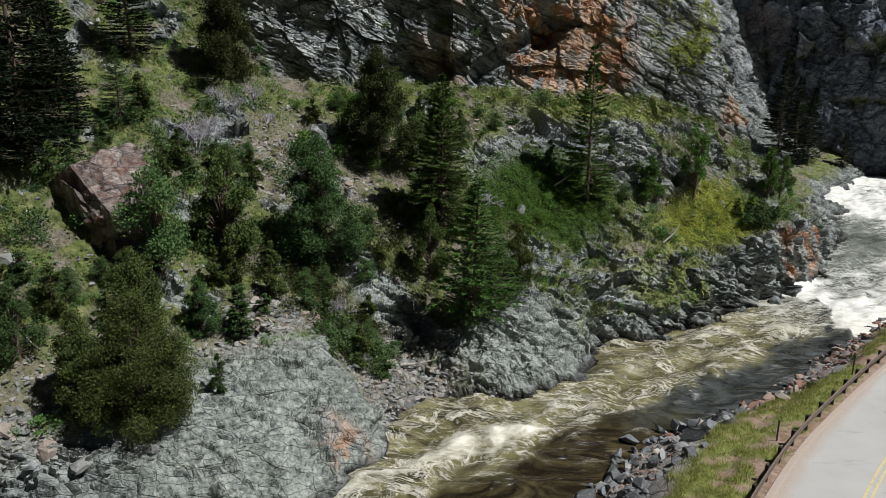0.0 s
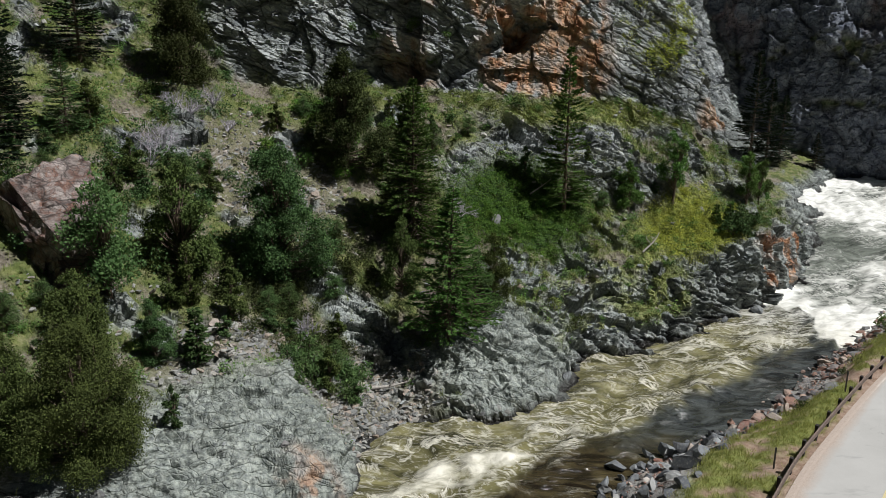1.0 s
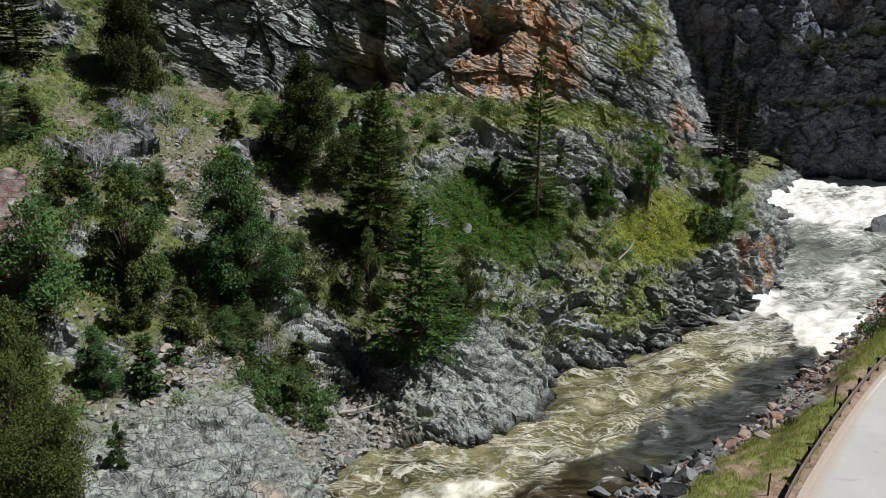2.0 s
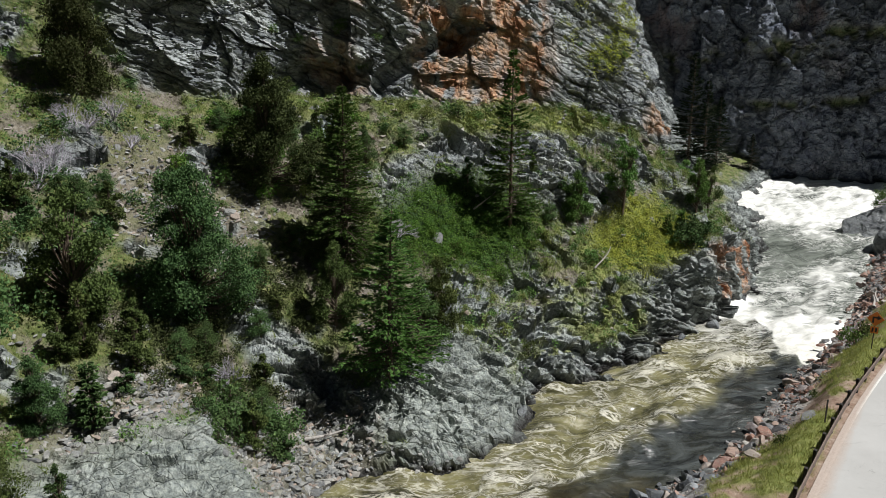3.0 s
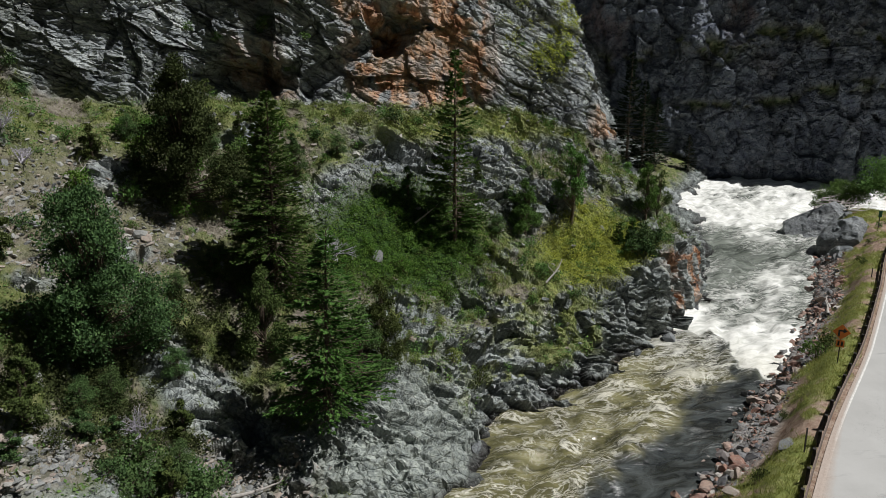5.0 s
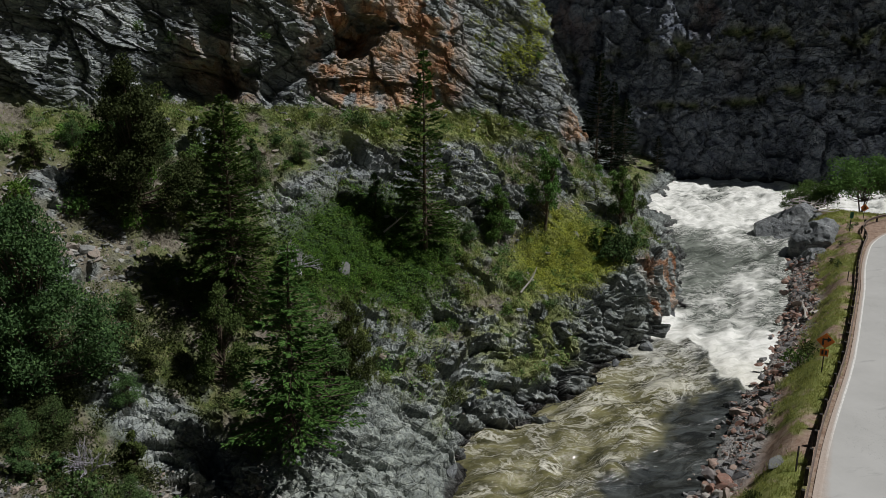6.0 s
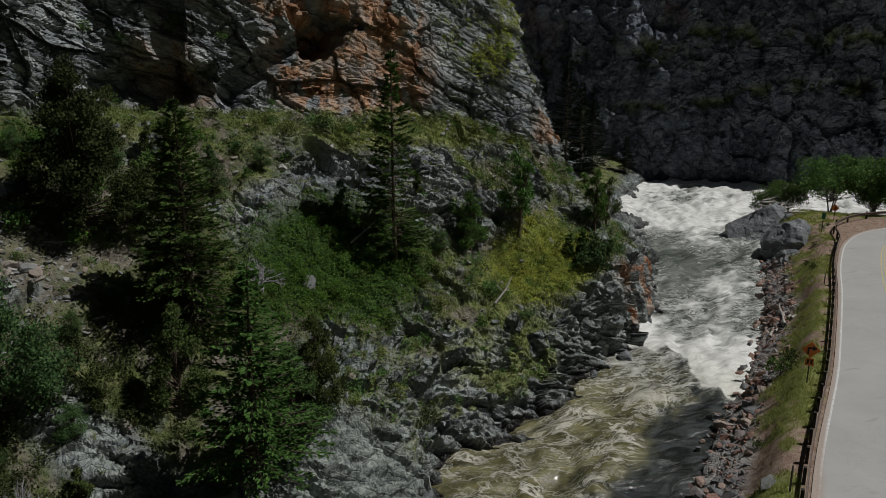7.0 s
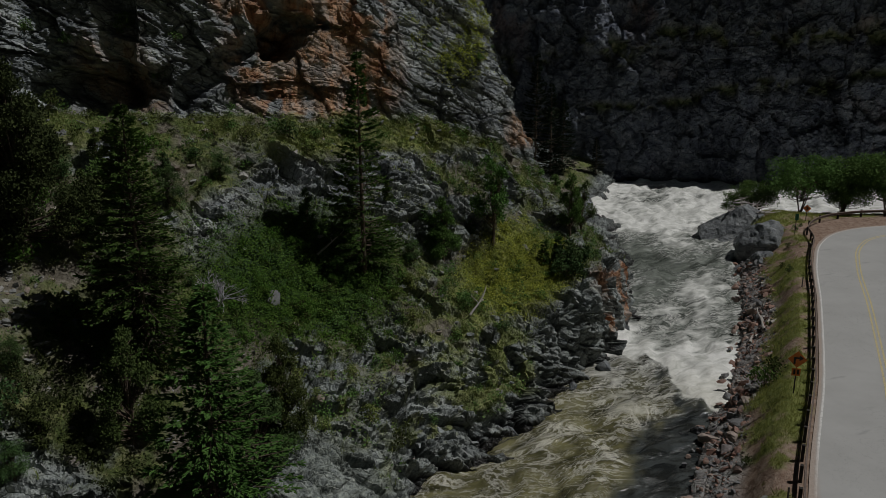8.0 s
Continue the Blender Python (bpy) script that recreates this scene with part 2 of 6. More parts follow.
def stone_material(name, stops):
    """Loose stones: each has a colour of its own."""
    m, nt, bsdf = material(name)
    net = Net(nt)
    info = nt.nodes.new("ShaderNodeObjectInfo")
    rnd = net.math("FRACT", net.math("ADD", net.geo.outputs["Random Per Island"], info.outputs["Random"]))
    col = net.ramp(rnd, stops)
    col = net.mix(net.span(net.noise(2.5, 7, 0.7), 0.35, 0.7, 0.0, 0.7), col, (0.10, 0.10, 0.095))
    col = net.mix(net.span(net.noise(9.0, 6, 0.7), 0.5, 0.72, 0.0, 0.6), col, (0.38, 0.38, 0.33))
    net.link(col, bsdf.inputs["Base Color"])
    bsdf.inputs["Roughness"].default_value = 0.85
    net.bump(net.noise(6.0, 8, 0.7), 0.7, 0.06, bsdf)
    return m


MAT_HILL = terrain_material("hillside_ground")
MAT_FAR_SHADED = terrain_material("far_wall_rock_shaded", 0.6)
MAT_BANK = terrain_material("roadside_ground", 0.0, ((0.24, 0.155, 0.11), (0.42, 0.275, 0.20), (0.54, 0.41, 0.33)))
MAT_STONE = stone_material("grey_stone", [(0.0, (0.13, 0.135, 0.14)), (0.4, (0.30, 0.31, 0.305)), (0.75, (0.46, 0.45, 0.42)), (1.0, (0.40, 0.30, 0.24))])
MAT_SLATE = stone_material("slate_grey_stone", [(0.0, (0.05, 0.056, 0.07)), (0.5, (0.15, 0.165, 0.19)), (0.85, (0.30, 0.33, 0.36)), (1.0, (0.50, 0.50, 0.49))])
MAT_RIPRAP = stone_material("riprap_stone", [(0.0, (0.10, 0.10, 0.115)), (0.25, (0.26, 0.26, 0.27)), (0.4, (0.30, 0.14, 0.10)), (0.75, (0.40, 0.22, 0.16)), (0.9, (0.46, 0.33, 0.27)), (1.0, (0.60, 0.57, 0.53))])
MAT_BARK = plain("bark", (0.13, 0.095, 0.07), 0.9, 0, 0.4, 9, 0.6)
MAT_DEAD = plain("bleached_wood", (0.42, 0.39, 0.36), 0.85, 0, 0.3, 8, 0.4)
MAT_SPRUCE = leaf_material("spruce_needles", (0.045, 0.095, 0.026), (0.115, 0.215, 0.055), (0.25, 0.40, 0.10), 0.15)
# darkened copy of the spruce needles: shade put into the colour
MAT_SPRUCE_SHADED = leaf_material("shaded_spruce_needles", (0.010, 0.018, 0.011), (0.022, 0.038, 0.019), (0.045, 0.07, 0.03), 0.1)
MAT_DARKJUNIPER = leaf_material("dark_juniper_needles", (0.026, 0.036, 0.014), (0.065, 0.082, 0.03), (0.13, 0.15, 0.055), 0.15)
MAT_JUNIPER = leaf_material("juniper_needles", (0.026, 0.052, 0.022), (0.082, 0.142, 0.052), (0.19, 0.285, 0.10), 0.14)
MAT_OLIVE = leaf_material("olive_juniper_needles", (0.050, 0.070, 0.026), (0.09, 0.122, 0.036), (0.20, 0.25, 0.075), 0.14)
MAT_PINE = leaf_material("pine_needles", (0.046, 0.086, 0.034), (0.120, 0.195, 0.070), (0.24, 0.34, 0.125), 0.30)
MAT_SHRUB = leaf_material("shrub_leaves", (0.058, 0.118, 0.036), (0.135, 0.24, 0.068), (0.27, 0.40, 0.12), 0.22, 0.4)
MAT_YELLOW = leaf_material("yellow_green_leaves", (0.19, 0.23, 0.04), (0.44, 0.48, 0.09), (0.70, 0.72, 0.18), 0.25, 0.35)
MAT_THICKET = leaf_material("dark_green_leaves", (0.055, 0.115, 0.022), (0.11, 0.21, 0.038), (0.20, 0.34, 0.07), 0.22, 0.4)
MAT_STRAW = leaf_material("roadside_grass_blades", (0.17, 0.20, 0.055), (0.40, 0.42, 0.13), (0.66, 0.60, 0.30), 0.35, 0.35)
MAT_GRASS = leaf_material("grass_blades", (0.10, 0.16, 0.045), (0.27, 0.33, 0.105), (0.52, 0.50, 0.23), 0.35, 0.4)

# ---------------------------------------------------------------- the hillside
# Cross-sections of the slope: s along the river, then (d, z) from below the water up over bank, slope and cliff.
SECTIONS = []


def section(s, *pairs):
    d, z = pairs[0::2], pairs[1::2]
    SECTIONS.append((s, d, z))


section(-60, 33, -2, 36, 0, 39, 2, 44, 6, 50, 11, 57, 16, 66, 22, 76, 29, 88, 37, 110, 50)
section(0, 30, -2, 33, 0, 36, 2.2, 40, 6, 47, 11, 56, 16.5, 65, 21, 76, 28, 88, 36, 110, 50)
section(10, 29, -2, 31.5, 0, 35.5, 2.6, 40, 6.2, 47, 11, 55, 16, 64, 21, 75, 27.5, 88, 36, 110, 50)
section(20, 27, -2, 29.3, 0, 33, 1.9, 39, 4.8, 44, 7.8, 50, 12.3, 62, 18.6, 74, 25.5, 88, 36, 110, 50)
section(24, 28, -2, 30.4, 0, 34, 2.4, 39.5, 5.6, 44.5, 8.0, 51, 12.6, 61, 18.5, 73, 25.5, 85, 35, 108, 50)
section(28, 31.5, -2, 33.8, 0, 36.5, 1.5, 40.5, 4.4, 45.5, 7.8, 52, 12.8, 60, 18.3, 71, 24.5, 84, 33, 105, 50)
section(32.5, 31.5, -2, 33.8, 0, 36.5, 0.9, 40.5, 2.8, 45.5, 7.6, 52, 12.6, 59, 17.8, 68, 23.0, 80, 32, 100, 50)
section(36, 28.5, -2, 31.2, 0, 35.5, 2.2, 39.5, 3.6, 45.5, 8.6, 52.5, 13, 60, 18.5, 66, 22.0, 74, 31, 92, 50)
section(40, 26.5, -2, 29.3, 0, 32.5, 2.2, 36, 4.0, 42, 7.6, 50, 12.0, 57, 17.5, 64.5, 21.3, 65.6, 31, 80, 48)
section(44, 28, -2, 30.4, 0, 33, 2.2, 36.5, 4.8, 41.5, 8.4, 49, 13, 56, 17.6, 61, 20.6, 61.9, 31, 75, 48)
section(49, 28, -2, 30.2, 0, 33.5, 3.0, 37.3, 6.3, 41.3, 9.5, 46.5, 13.6, 54, 18.3, 59, 20.8, 59.8, 31, 71, 48)
section(54, 26.5, -2, 29.1, 0, 32.5, 2.8, 36, 5.0, 39.8, 9.4, 44.4, 14.0, 49.5, 17.8, 54, 20.3, 54.9, 31, 66, 48)
section(59, 26, -2, 28.2, 0, 30, 3.3, 34.5, 6.2, 38.5, 10, 43, 14.2, 47, 17.6, 50.5, 19.8, 52.5, 31, 62, 48)
section(64, 25, -2, 27.2, 0, 29, 4.6, 33.8, 6.3, 37.5, 10.8, 40.2, 14.6, 44.0, 17.6, 46.6, 19.6, 48.0, 31, 58, 48)
section(70, 23.8, -2, 26.0, 0, 27.4, 5.0, 31.5, 7.0, 36.6, 12, 38.6, 14.6, 41.2, 17.2, 43.0, 19.6, 45.0, 31, 55, 48)
section(76, 23.5, -2, 25.9, 0, 26.8, 5.0, 29.8, 7.0, 33.6, 10.4, 36, 13.2, 37.8, 16.2, 39.4, 20.0, 43.5, 31, 52, 46)
section(80, 23.8, -2, 26.3, 0, 27.2, 4.4, 30, 7.0, 33, 10.2, 35.4, 12.8, 36.8, 15.6, 38.2, 19.6, 42, 29, 52, 44)
section(84, 24.4, -2, 27.0, 0, 28.2, 3.4, 31, 5.6, 34.2, 8.4, 37.4, 11.0, 40, 15, 42.0, 20.0, 45.5, 29, 56, 43)
section(89, 25.8, -2, 28.4, 0, 30, 1.6, 33.5, 3.6, 37.5, 6.0, 42, 9.4, 46, 14, 50, 20, 55, 29, 64, 43)
section(97, 28, -2, 30.8, 0, 33, 1.0, 37, 2.4, 42, 4.2, 48, 7.0, 53, 13, 57, 20, 62, 29, 72, 43)
section(112, 32.5, -2, 35, 0, 37, 0.8, 41, 1.8, 46, 3.0, 52, 5.4, 56, 12, 60, 20, 65, 30, 76, 44)
section(126, 39, -2, 41.8, 0, 43, 0.8, 46, 1.8, 50, 3.0, 55, 5.4, 59, 12, 62, 20, 66, 30, 78, 44)
section(150, 40, -2, 43, 0, 44, 1.5, 47, 4, 51, 7, 56, 10, 60, 15, 64, 22, 70, 32, 80, 44)


def smooth_along(x, xs, ys):
    """Cubic through the knots with slopes that do not overshoot."""
    xs, ys = np.asarray(xs, float), np.asarray(ys, float)
    h = np.diff(xs)
    dl = np.diff(ys) / h
    m = np.zeros(len(xs))
    m[1:-1] = np.where(dl[:-1] * dl[1:] > 0, 2 * dl[:-1] * dl[1:] / np.where(dl[:-1] + dl[1:] == 0, 1, dl[:-1] + dl[1:]), 0)
    m[0], m[-1] = dl[0], dl[-1]
    i = np.clip(np.searchsorted(xs, x) - 1, 0, len(xs) - 2)
    t = np.clip((x - xs[i]) / h[i], 0, 1)
    return ((1 + 2 * t) * (1 - t) ** 2 * ys[i] + t * (1 - t) ** 2 * h[i] * m[i] + t * t * (3 - 2 * t) * ys[i + 1] + t * t * (t - 1) * h[i] * m[i + 1])


def strata(P):
    """The rock's own frame: beds dip towards upstream, thin across, long along."""
    s, d = to_sd(P[:, 0], P[:, 1])
    across = P[:, 2] * 0.89 + s * 0.42 - d * 0.15
    along = s * 0.89 - P[:, 2] * 0.42
    return np.stack([along, d, across], 1)


def chunks(q, size, seed):
    """Broken rock: blocks with tilted faces and open cracks between them."""
    f1, f2, rand, way = cells(q / size, seed)
    tilt = (way * (rand[:, [1, 2, 0]] - 0.5)).sum(1) * 3.6
    crack = 1 - step(0.0, 0.11, f2 - f1)
    return (rand[:, 0] - 0.5) * 0.7 + tilt - crack * 0.3, crack


def beds(q, thick, long, seed):
    """Bedded rock: courses of uneven thickness, broken into long blocks that stand proud or back."""
    t = q[:, 2] / thick + 0.3 * vnoise(q * (0.08, 0.12, 0.15), seed)
    row = np.floor(t)
    fr = t - row
    wide = long * (0.6 + 0.8 * hash3(np.stack([row, row * 0, row * 0], 1), seed + 5))
    c = (q[:, 0] + 0.5 * q[:, 1]) / wide + 7 * hash3(np.stack([row, row * 0 + 1, row * 0], 1), seed + 6)
    col = np.floor(c)
    fc = c - col
    proud = hash3(np.stack([row, col, row * 0], 1), seed + 7) - 0.5
    tilt = (hash3(np.stack([row, col, row * 0 + 1], 1), seed + 8) - 0.5) * (fc - 0.5)
    e = 0.07 / thick
    crack = np.maximum(1 - step(0, 1.6 * e + 0.06, np.minimum(fr, 1 - fr)), 1 - step(0, 0.16 / long + 0.02, np.minimum(fc, 1 - fc)))
    return proud + 0.7 * tilt - 0.4 * crack, crack


def hillside():
    us = np.concatenate([np.arange(-60, -12, 1.5), np.arange(-12, 4, 0.4), np.arange(4, 90, 0.12), np.arange(90, 150.1, 0.5)])
    s_knots = [q[0] for q in SECTIONS]
    D = np.stack([smooth_along(us, s_knots, [q[1][k] for q in SECTIONS]) for k in range(10)], 1)
    Z = np.stack([smooth_along(us, s_knots, [q[2][k] for q in SECTIONS]) for k in range(10)], 1)
    counts = (10, 38, 48, 52, 54, 56, 60, 120, 24)
    v = np.concatenate([np.linspace(k, k + 1, n, endpoint=False) for k, n in enumerate(counts)] + [[9.0]])
    knots = np.arange(10)
    DD = np.stack([smooth_along(v, knots, D[i]) for i in range(len(us))])
    ZZ = np.stack([smooth_along(v, knots, Z[i]) for i in range(len(us))])
    SS = np.repeat(us[:, None], len(v), 1)
    X, Y = to_xy(SS, DD)
    P = np.stack([X, Y, ZZ], 2)
    N = grid_normals(P)
    steep = 1 - np.abs(N[:, :, 2].ravel())
    s, d, z = SS.ravel(), DD.ravel(), ZZ.ravel()
    V = np.repeat(v[None], len(us), 0).ravel()
    p = P.reshape(-1, 3)
    wob = fbm(p * 0.25, 4, 3)
    wob2 = fbm(p * 0.9, 4, 9)
    # where rock shows
    foot = np.interp(s, (40, 64, 70, 76, 80, 84), (6.85, 6.85, 6.45, 5.7, 5.1, 4.7))
    cliff = step(-0.15, 0.2, V + 0.12 * wob - foot) * step(36.5, 40, s + 1.2 * wob)
    bank = (1 - step(2.2, 3.0, V + 0.45 * wob)) * (1 - 0.9 * blob(s, d, 31.5, 36.5, 5, 4.5))
    bank = bank * (1 - 0.85 * step(42, 46, s) * step(64, 60, s) * step(1.25, 1.6, V) * step(-0.15, 0.15, wob2 - 0.3 * wob))
    slab = blob(s, d, 19, 33.5, 8.5, 6.0)
    knob = blob(s, d, 40, 32.5, 6, 4.5)
    rib = blob(s, d, 34, 41.5, 1.6, 4.5, 20)
    tiers = np.maximum(blob(s, d, 67, 39.6, 14, 4.8, -30) * step(-0.75, -0.1, wob), blob(s, d, 56.5, 44.0, 4.5, 2.2, -25))
    steps_ = blob(s, d, 50, 36, 9, 3.5, -10) * step(-0.35, 0.3, wob2)
    crag = blob(s, d, 51, 44.5, 4, 2.6, -25)
    upper = blob(s, d, 30, 70, 10, 6) * step(0.1, 0.5, wob)
    rock = np.clip(np.maximum.reduce([cliff, bank, slab, knob, rib, tiers, steps_, crag, upper, step(80, 83, s) * step(3.6, 4.2, V), step(0.42, 0.75, wob + 0.35 * steep) * 0.9]), 0, 1)
    meadow = np.maximum(blob(s, d, 68, 32.3, 5.5, 3.0, -15), blob(s, d, 52, 41.5, 6.5, 3.4, -20))
    rock = rock * (1 - 0.95 * meadow * (1 - cliff))
    ledge = blob(s, d, 66, 43.3, 10, 1.6, -28)
    rock = rock * (1 - 0.85 * ledge * (1 - cliff))
    grass = np.clip(step(-0.45, 0.35, wob2 * 0.9 + 0.35 * wob + 0.3) + meadow + ledge, 0, 1)
    lush = np.clip(blob(s, d, 52, 41.5, 6.5, 3.4, -20) + 0.5 * blob(s, d, 47, 38, 4, 3) * step(-0.2, 0.2, wob2), 0, 1)
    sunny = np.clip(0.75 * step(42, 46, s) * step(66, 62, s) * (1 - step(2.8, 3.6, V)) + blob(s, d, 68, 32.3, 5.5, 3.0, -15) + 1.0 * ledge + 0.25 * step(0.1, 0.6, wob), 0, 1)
    scree = np.maximum(blob(s, d, 31.5, 36.5, 5.5, 4), blob(s, d, 22.5, 41.0, 4.5, 2.2, 10))
    scree = np.maximum(scree, blob(s, d, 35, 53, 6, 6) * 0.7)
    scree = np.maximum(scree, blob(s, d, 9, 37, 7, 5) * 0.8)
    grass = grass * (1 - 0.85 * scree)
    rust = np.maximum.reduce([
        blob(s, z, 64.0, 22.6, 5.4, 4.2, 14) * step(6.5, 6.9, V), blob(s, z, 66.0, 26.5, 3.4, 6.0) * cliff, blob(s, z, 60.0, 27.4, 1.6, 3.0, 30) * cliff * 0.8,
        blob(s, z, 79.5, 15.5, 2.2, 2.4) * step(5.6, 6.0, V), 0.95 * blob(s, z, 75.5, 3.6, 5.0, 3.8) * (1 - step(2.1, 2.6, V)) * step(-0.35, 0.1, vnoise(p * (1.1, 1.1, 0.25), 67)),
        0.35 * blob(s, z, 54, 30, 1.6, 3.5) * cliff, blob(s, d, 39.5, 43, 1.8, 1.6), 0.6 * blob(s, d, 22.0, 31.0, 1.6, 1.8), blob(s, z, 52.5, 21.5, 2, 3.5) * cliff * 0.45, blob(s, z, 73, 31, 5, 2.0) * cliff])
    rust = np.clip(1.25 * rust * step(-0.6, 0.0, wob2 + 0.4 * wob), 0, 1)
    # break the surface up
    q = strata(p)
    q = q + np.stack([fbm(p * 0.35, 3, 21), fbm(p * 0.35, 3, 22), fbm(p * 0.35, 3, 23)], 1) * 0.3
    big, crack1 = chunks(q * (0.6, 0.7, 0.95), 3.4, 31)
    mid, crack2 = chunks(q * (0.42, 0.7, 1.3), 1.2, 41)
    small, crack3 = chunks(q * (0.6, 0.8, 1.5), 0.5, 51)
    lamina = vnoise(q * (0.25, 0.5, 1.8), 61)
    calm = 1 - np.maximum(0.9 * slab, 0.55 * knob) - 0.4 * cliff * blob(s, z, 63.5, 23.5, 5.0, 4.5)
    course, crack4 = beds(q, 1.5, 5.0, 44)
    thin, crack5 = beds(q + 0.3, 0.42, 1.7, 48)
    pillars = (1 - step(2.0, 2.7, V + 0.3 * wob)) * step(66, 69, s) * step(83, 80, s)
    ledges = bank * step(42, 46, s) * (1 - pillars)
    massive = np.maximum(blob(s, z, 63.5, 24, 5.5, 6.5), 0.8 * blob(s, z, 45, 25, 6, 4.5))
    bedded = np.clip(np.maximum.reduce([cliff * (1 - 0.85 * massive), tiers, 0.8 * ledges]), 0, 1)
    plainer = 1 - 0.7 * bedded
    h = rock * calm * (0.95 * big * (1 - 0.35 * bedded) + 0.48 * mid * plainer * (1 - 0.35 * cliff) + 0.17 * small * (1 - 0.45 * cliff) + 0.05 * lamina)
    h += bedded * (0.85 * course + 0.17 * thin) * (1 - 0.4 * step(74, 79, s))
    seam = rock * (1 - 0.45 * np.maximum(slab, knob)) * np.clip(0.6 * crack1 + 0.45 * crack2 * plainer + 0.3 * crack3 * step(-0.2, 0.3, wob2) + bedded * (0.7 * crack4 + 0.3 * crack5), 0, 1)
    post, crack6 = chunks(p * (1.0, 1.0, 0.3) + 0.4 * wob2[:, None], 1.5, 65)
    h = h * (1 - 0.75 * pillars) + pillars * 0.75 * post
    seam = np.maximum(seam * (1 - 0.6 * pillars), 0.9 * pillars * crack6)
    h += (1 - rock) * (0.35 * wob + 0.14 * wob2 + 0.05 * small)
    ribs = fbm(q * (0.35, 0.8, 1.1), 5, 63, 0.55)
    h += np.maximum(slab, knob) * (0.30 * (1 - 2 * np.abs(ribs)) + 0.12 * wob2)
    fade = step(0.0, 1.0, V)
    h *= 0.3 + 0.7 * fade
    h *= 1 + 0.25 * step(43, 47, s) * step(84, 80, s) * (1 - step(2.6, 3.4, V))
    # the hollow under the orange roof, and the dark notches at the cliff's foot
    hollow = blob(s + 1.1 * wob2 + 1.2 * wob, z + 0.7 * wob2, 62.0, 25.0, 2.3, 1.25, 26, 0.3) * cliff
    under = np.maximum(blob(s + 0.8 * wob2, z + 0.5 * wob2, 51.5, 21.6, 3.4, 1.3, 0, 0.3), 0.8 * blob(s + 0.6 * wob2, z + 0.4 * wob2, 57.6, 22.4, 3.6, 0.8, 38, 0.3)) * step(6.5, 6.9, V)
    hollow = np.maximum(hollow, 0.55 * under)
    h -= 3.6 * hollow + 0.5 * blob(s, z, 61.0, 22.0, 6.0, 2.2, 8) * cliff
    h += 0.5 * blob(s, z, 60, 27.6, 6.0, 1.8, 10) * cliff + 0.8 * blob(s, z, 68.5, 24.5, 2.4, 4.0) * cliff
    h -= 1.8 * blob(s, z, 53.0, 26.0, 0.7, 6.0) * cliff
    h -= 1.3 * blob(s, z, 51.2, 21.3, 2.0, 1.2) * step(6.4, 6.9, V)
    h -= 2.2 * blob(s, d, 57.0, 46.0, 0.9, 1.5)
    lift = 1.1 * knob + 0.7 * slab * step(29, 33, d) + 0.35 * rib
    hg = h.reshape(len(us), len(v))
    soft = hg.copy()
    soft[1:-1, 1:-1] = (4 * hg[1:-1, 1:-1] + hg[2:, 1:-1] + hg[:-2, 1:-1] + hg[1:-1, 2:] + hg[1:-1, :-2]) / 8
    hg = hg + 0.3 * (soft - hg) * np.maximum(slab, knob).reshape(hg.shape)
    h = hg.ravel()
    out = p + N.reshape(-1, 3) * h[:, None]
    out[:, 2] += lift
    # weathered faces lean back: take most of the overhang away, but for the hollow
    G = out.reshape(len(us), len(v), 3)
    depth = (G[:, :, 1] - G[:, :, 0]) * R2
    rise = np.maximum(np.diff(G[:, :, 2], axis=1), 0) * (0.24 - 0.2 * step(63, 57, us) * step(36, 40, us))[:, None]
    up, down = depth.copy(), depth.copy()
    for k in range(1, len(v)):
        up[:, k] = np.maximum(up[:, k], up[:, k - 1] + rise[:, k - 1])
    for k in range(len(v) - 2, -1, -1):
        down[:, k] = np.minimum(down[:, k], down[:, k + 1] - rise[:, k])
    keep = (0.8 * (1 - np.clip(hollow * 1.6, 0, 1)) * step(1.0, 2.0, V) * step(81, 76, s)).reshape(depth.shape)
    shift = ((up + down) / 2 - depth) * keep * (1 - 0.9 * np.maximum(slab, knob).reshape(depth.shape))
    for _ in range(2):
        shift[1:-1] = (shift[:-2] + 2 * shift[1:-1] + shift[2:]) / 4
        shift[:, 1:-1] = (shift[:, :-2] + 2 * shift[:, 1:-1] + shift[:, 2:]) / 4
    G[:, :, 0] -= shift * R2
    G[:, :, 1] += shift * R2
    # grass and moss hold on every flat shelf
    flat = np.abs(grid_normals(G)[:, :, 2])
    flat[1:-1, 1:-1] = (flat[1:-1, 1:-1] * 2 + flat[2:, 1:-1] + flat[:-2, 1:-1] + flat[1:-1, 2:] + flat[1:-1, :-2]) / 6
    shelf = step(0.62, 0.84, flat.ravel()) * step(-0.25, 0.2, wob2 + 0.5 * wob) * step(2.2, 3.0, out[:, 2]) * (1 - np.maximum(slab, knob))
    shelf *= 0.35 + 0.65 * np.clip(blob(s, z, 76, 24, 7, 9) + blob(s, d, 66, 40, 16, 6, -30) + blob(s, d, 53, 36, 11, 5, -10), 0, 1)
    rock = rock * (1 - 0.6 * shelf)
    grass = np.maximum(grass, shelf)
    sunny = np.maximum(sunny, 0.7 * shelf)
    wet = (1 - step(0.1, 0.6, out[:, 2] + 0.25 * wob2)) * step(1.0, 4.0, s)
    wet = np.maximum(wet, (0.1 + 0.2 * step(54, 60, s)) * (1 - step(0.5, 1.5, out[:, 2] + 0.8 * wob2)) * step(44, 50, s) * step(86, 80, s) * (1 - 0.8 * rust))
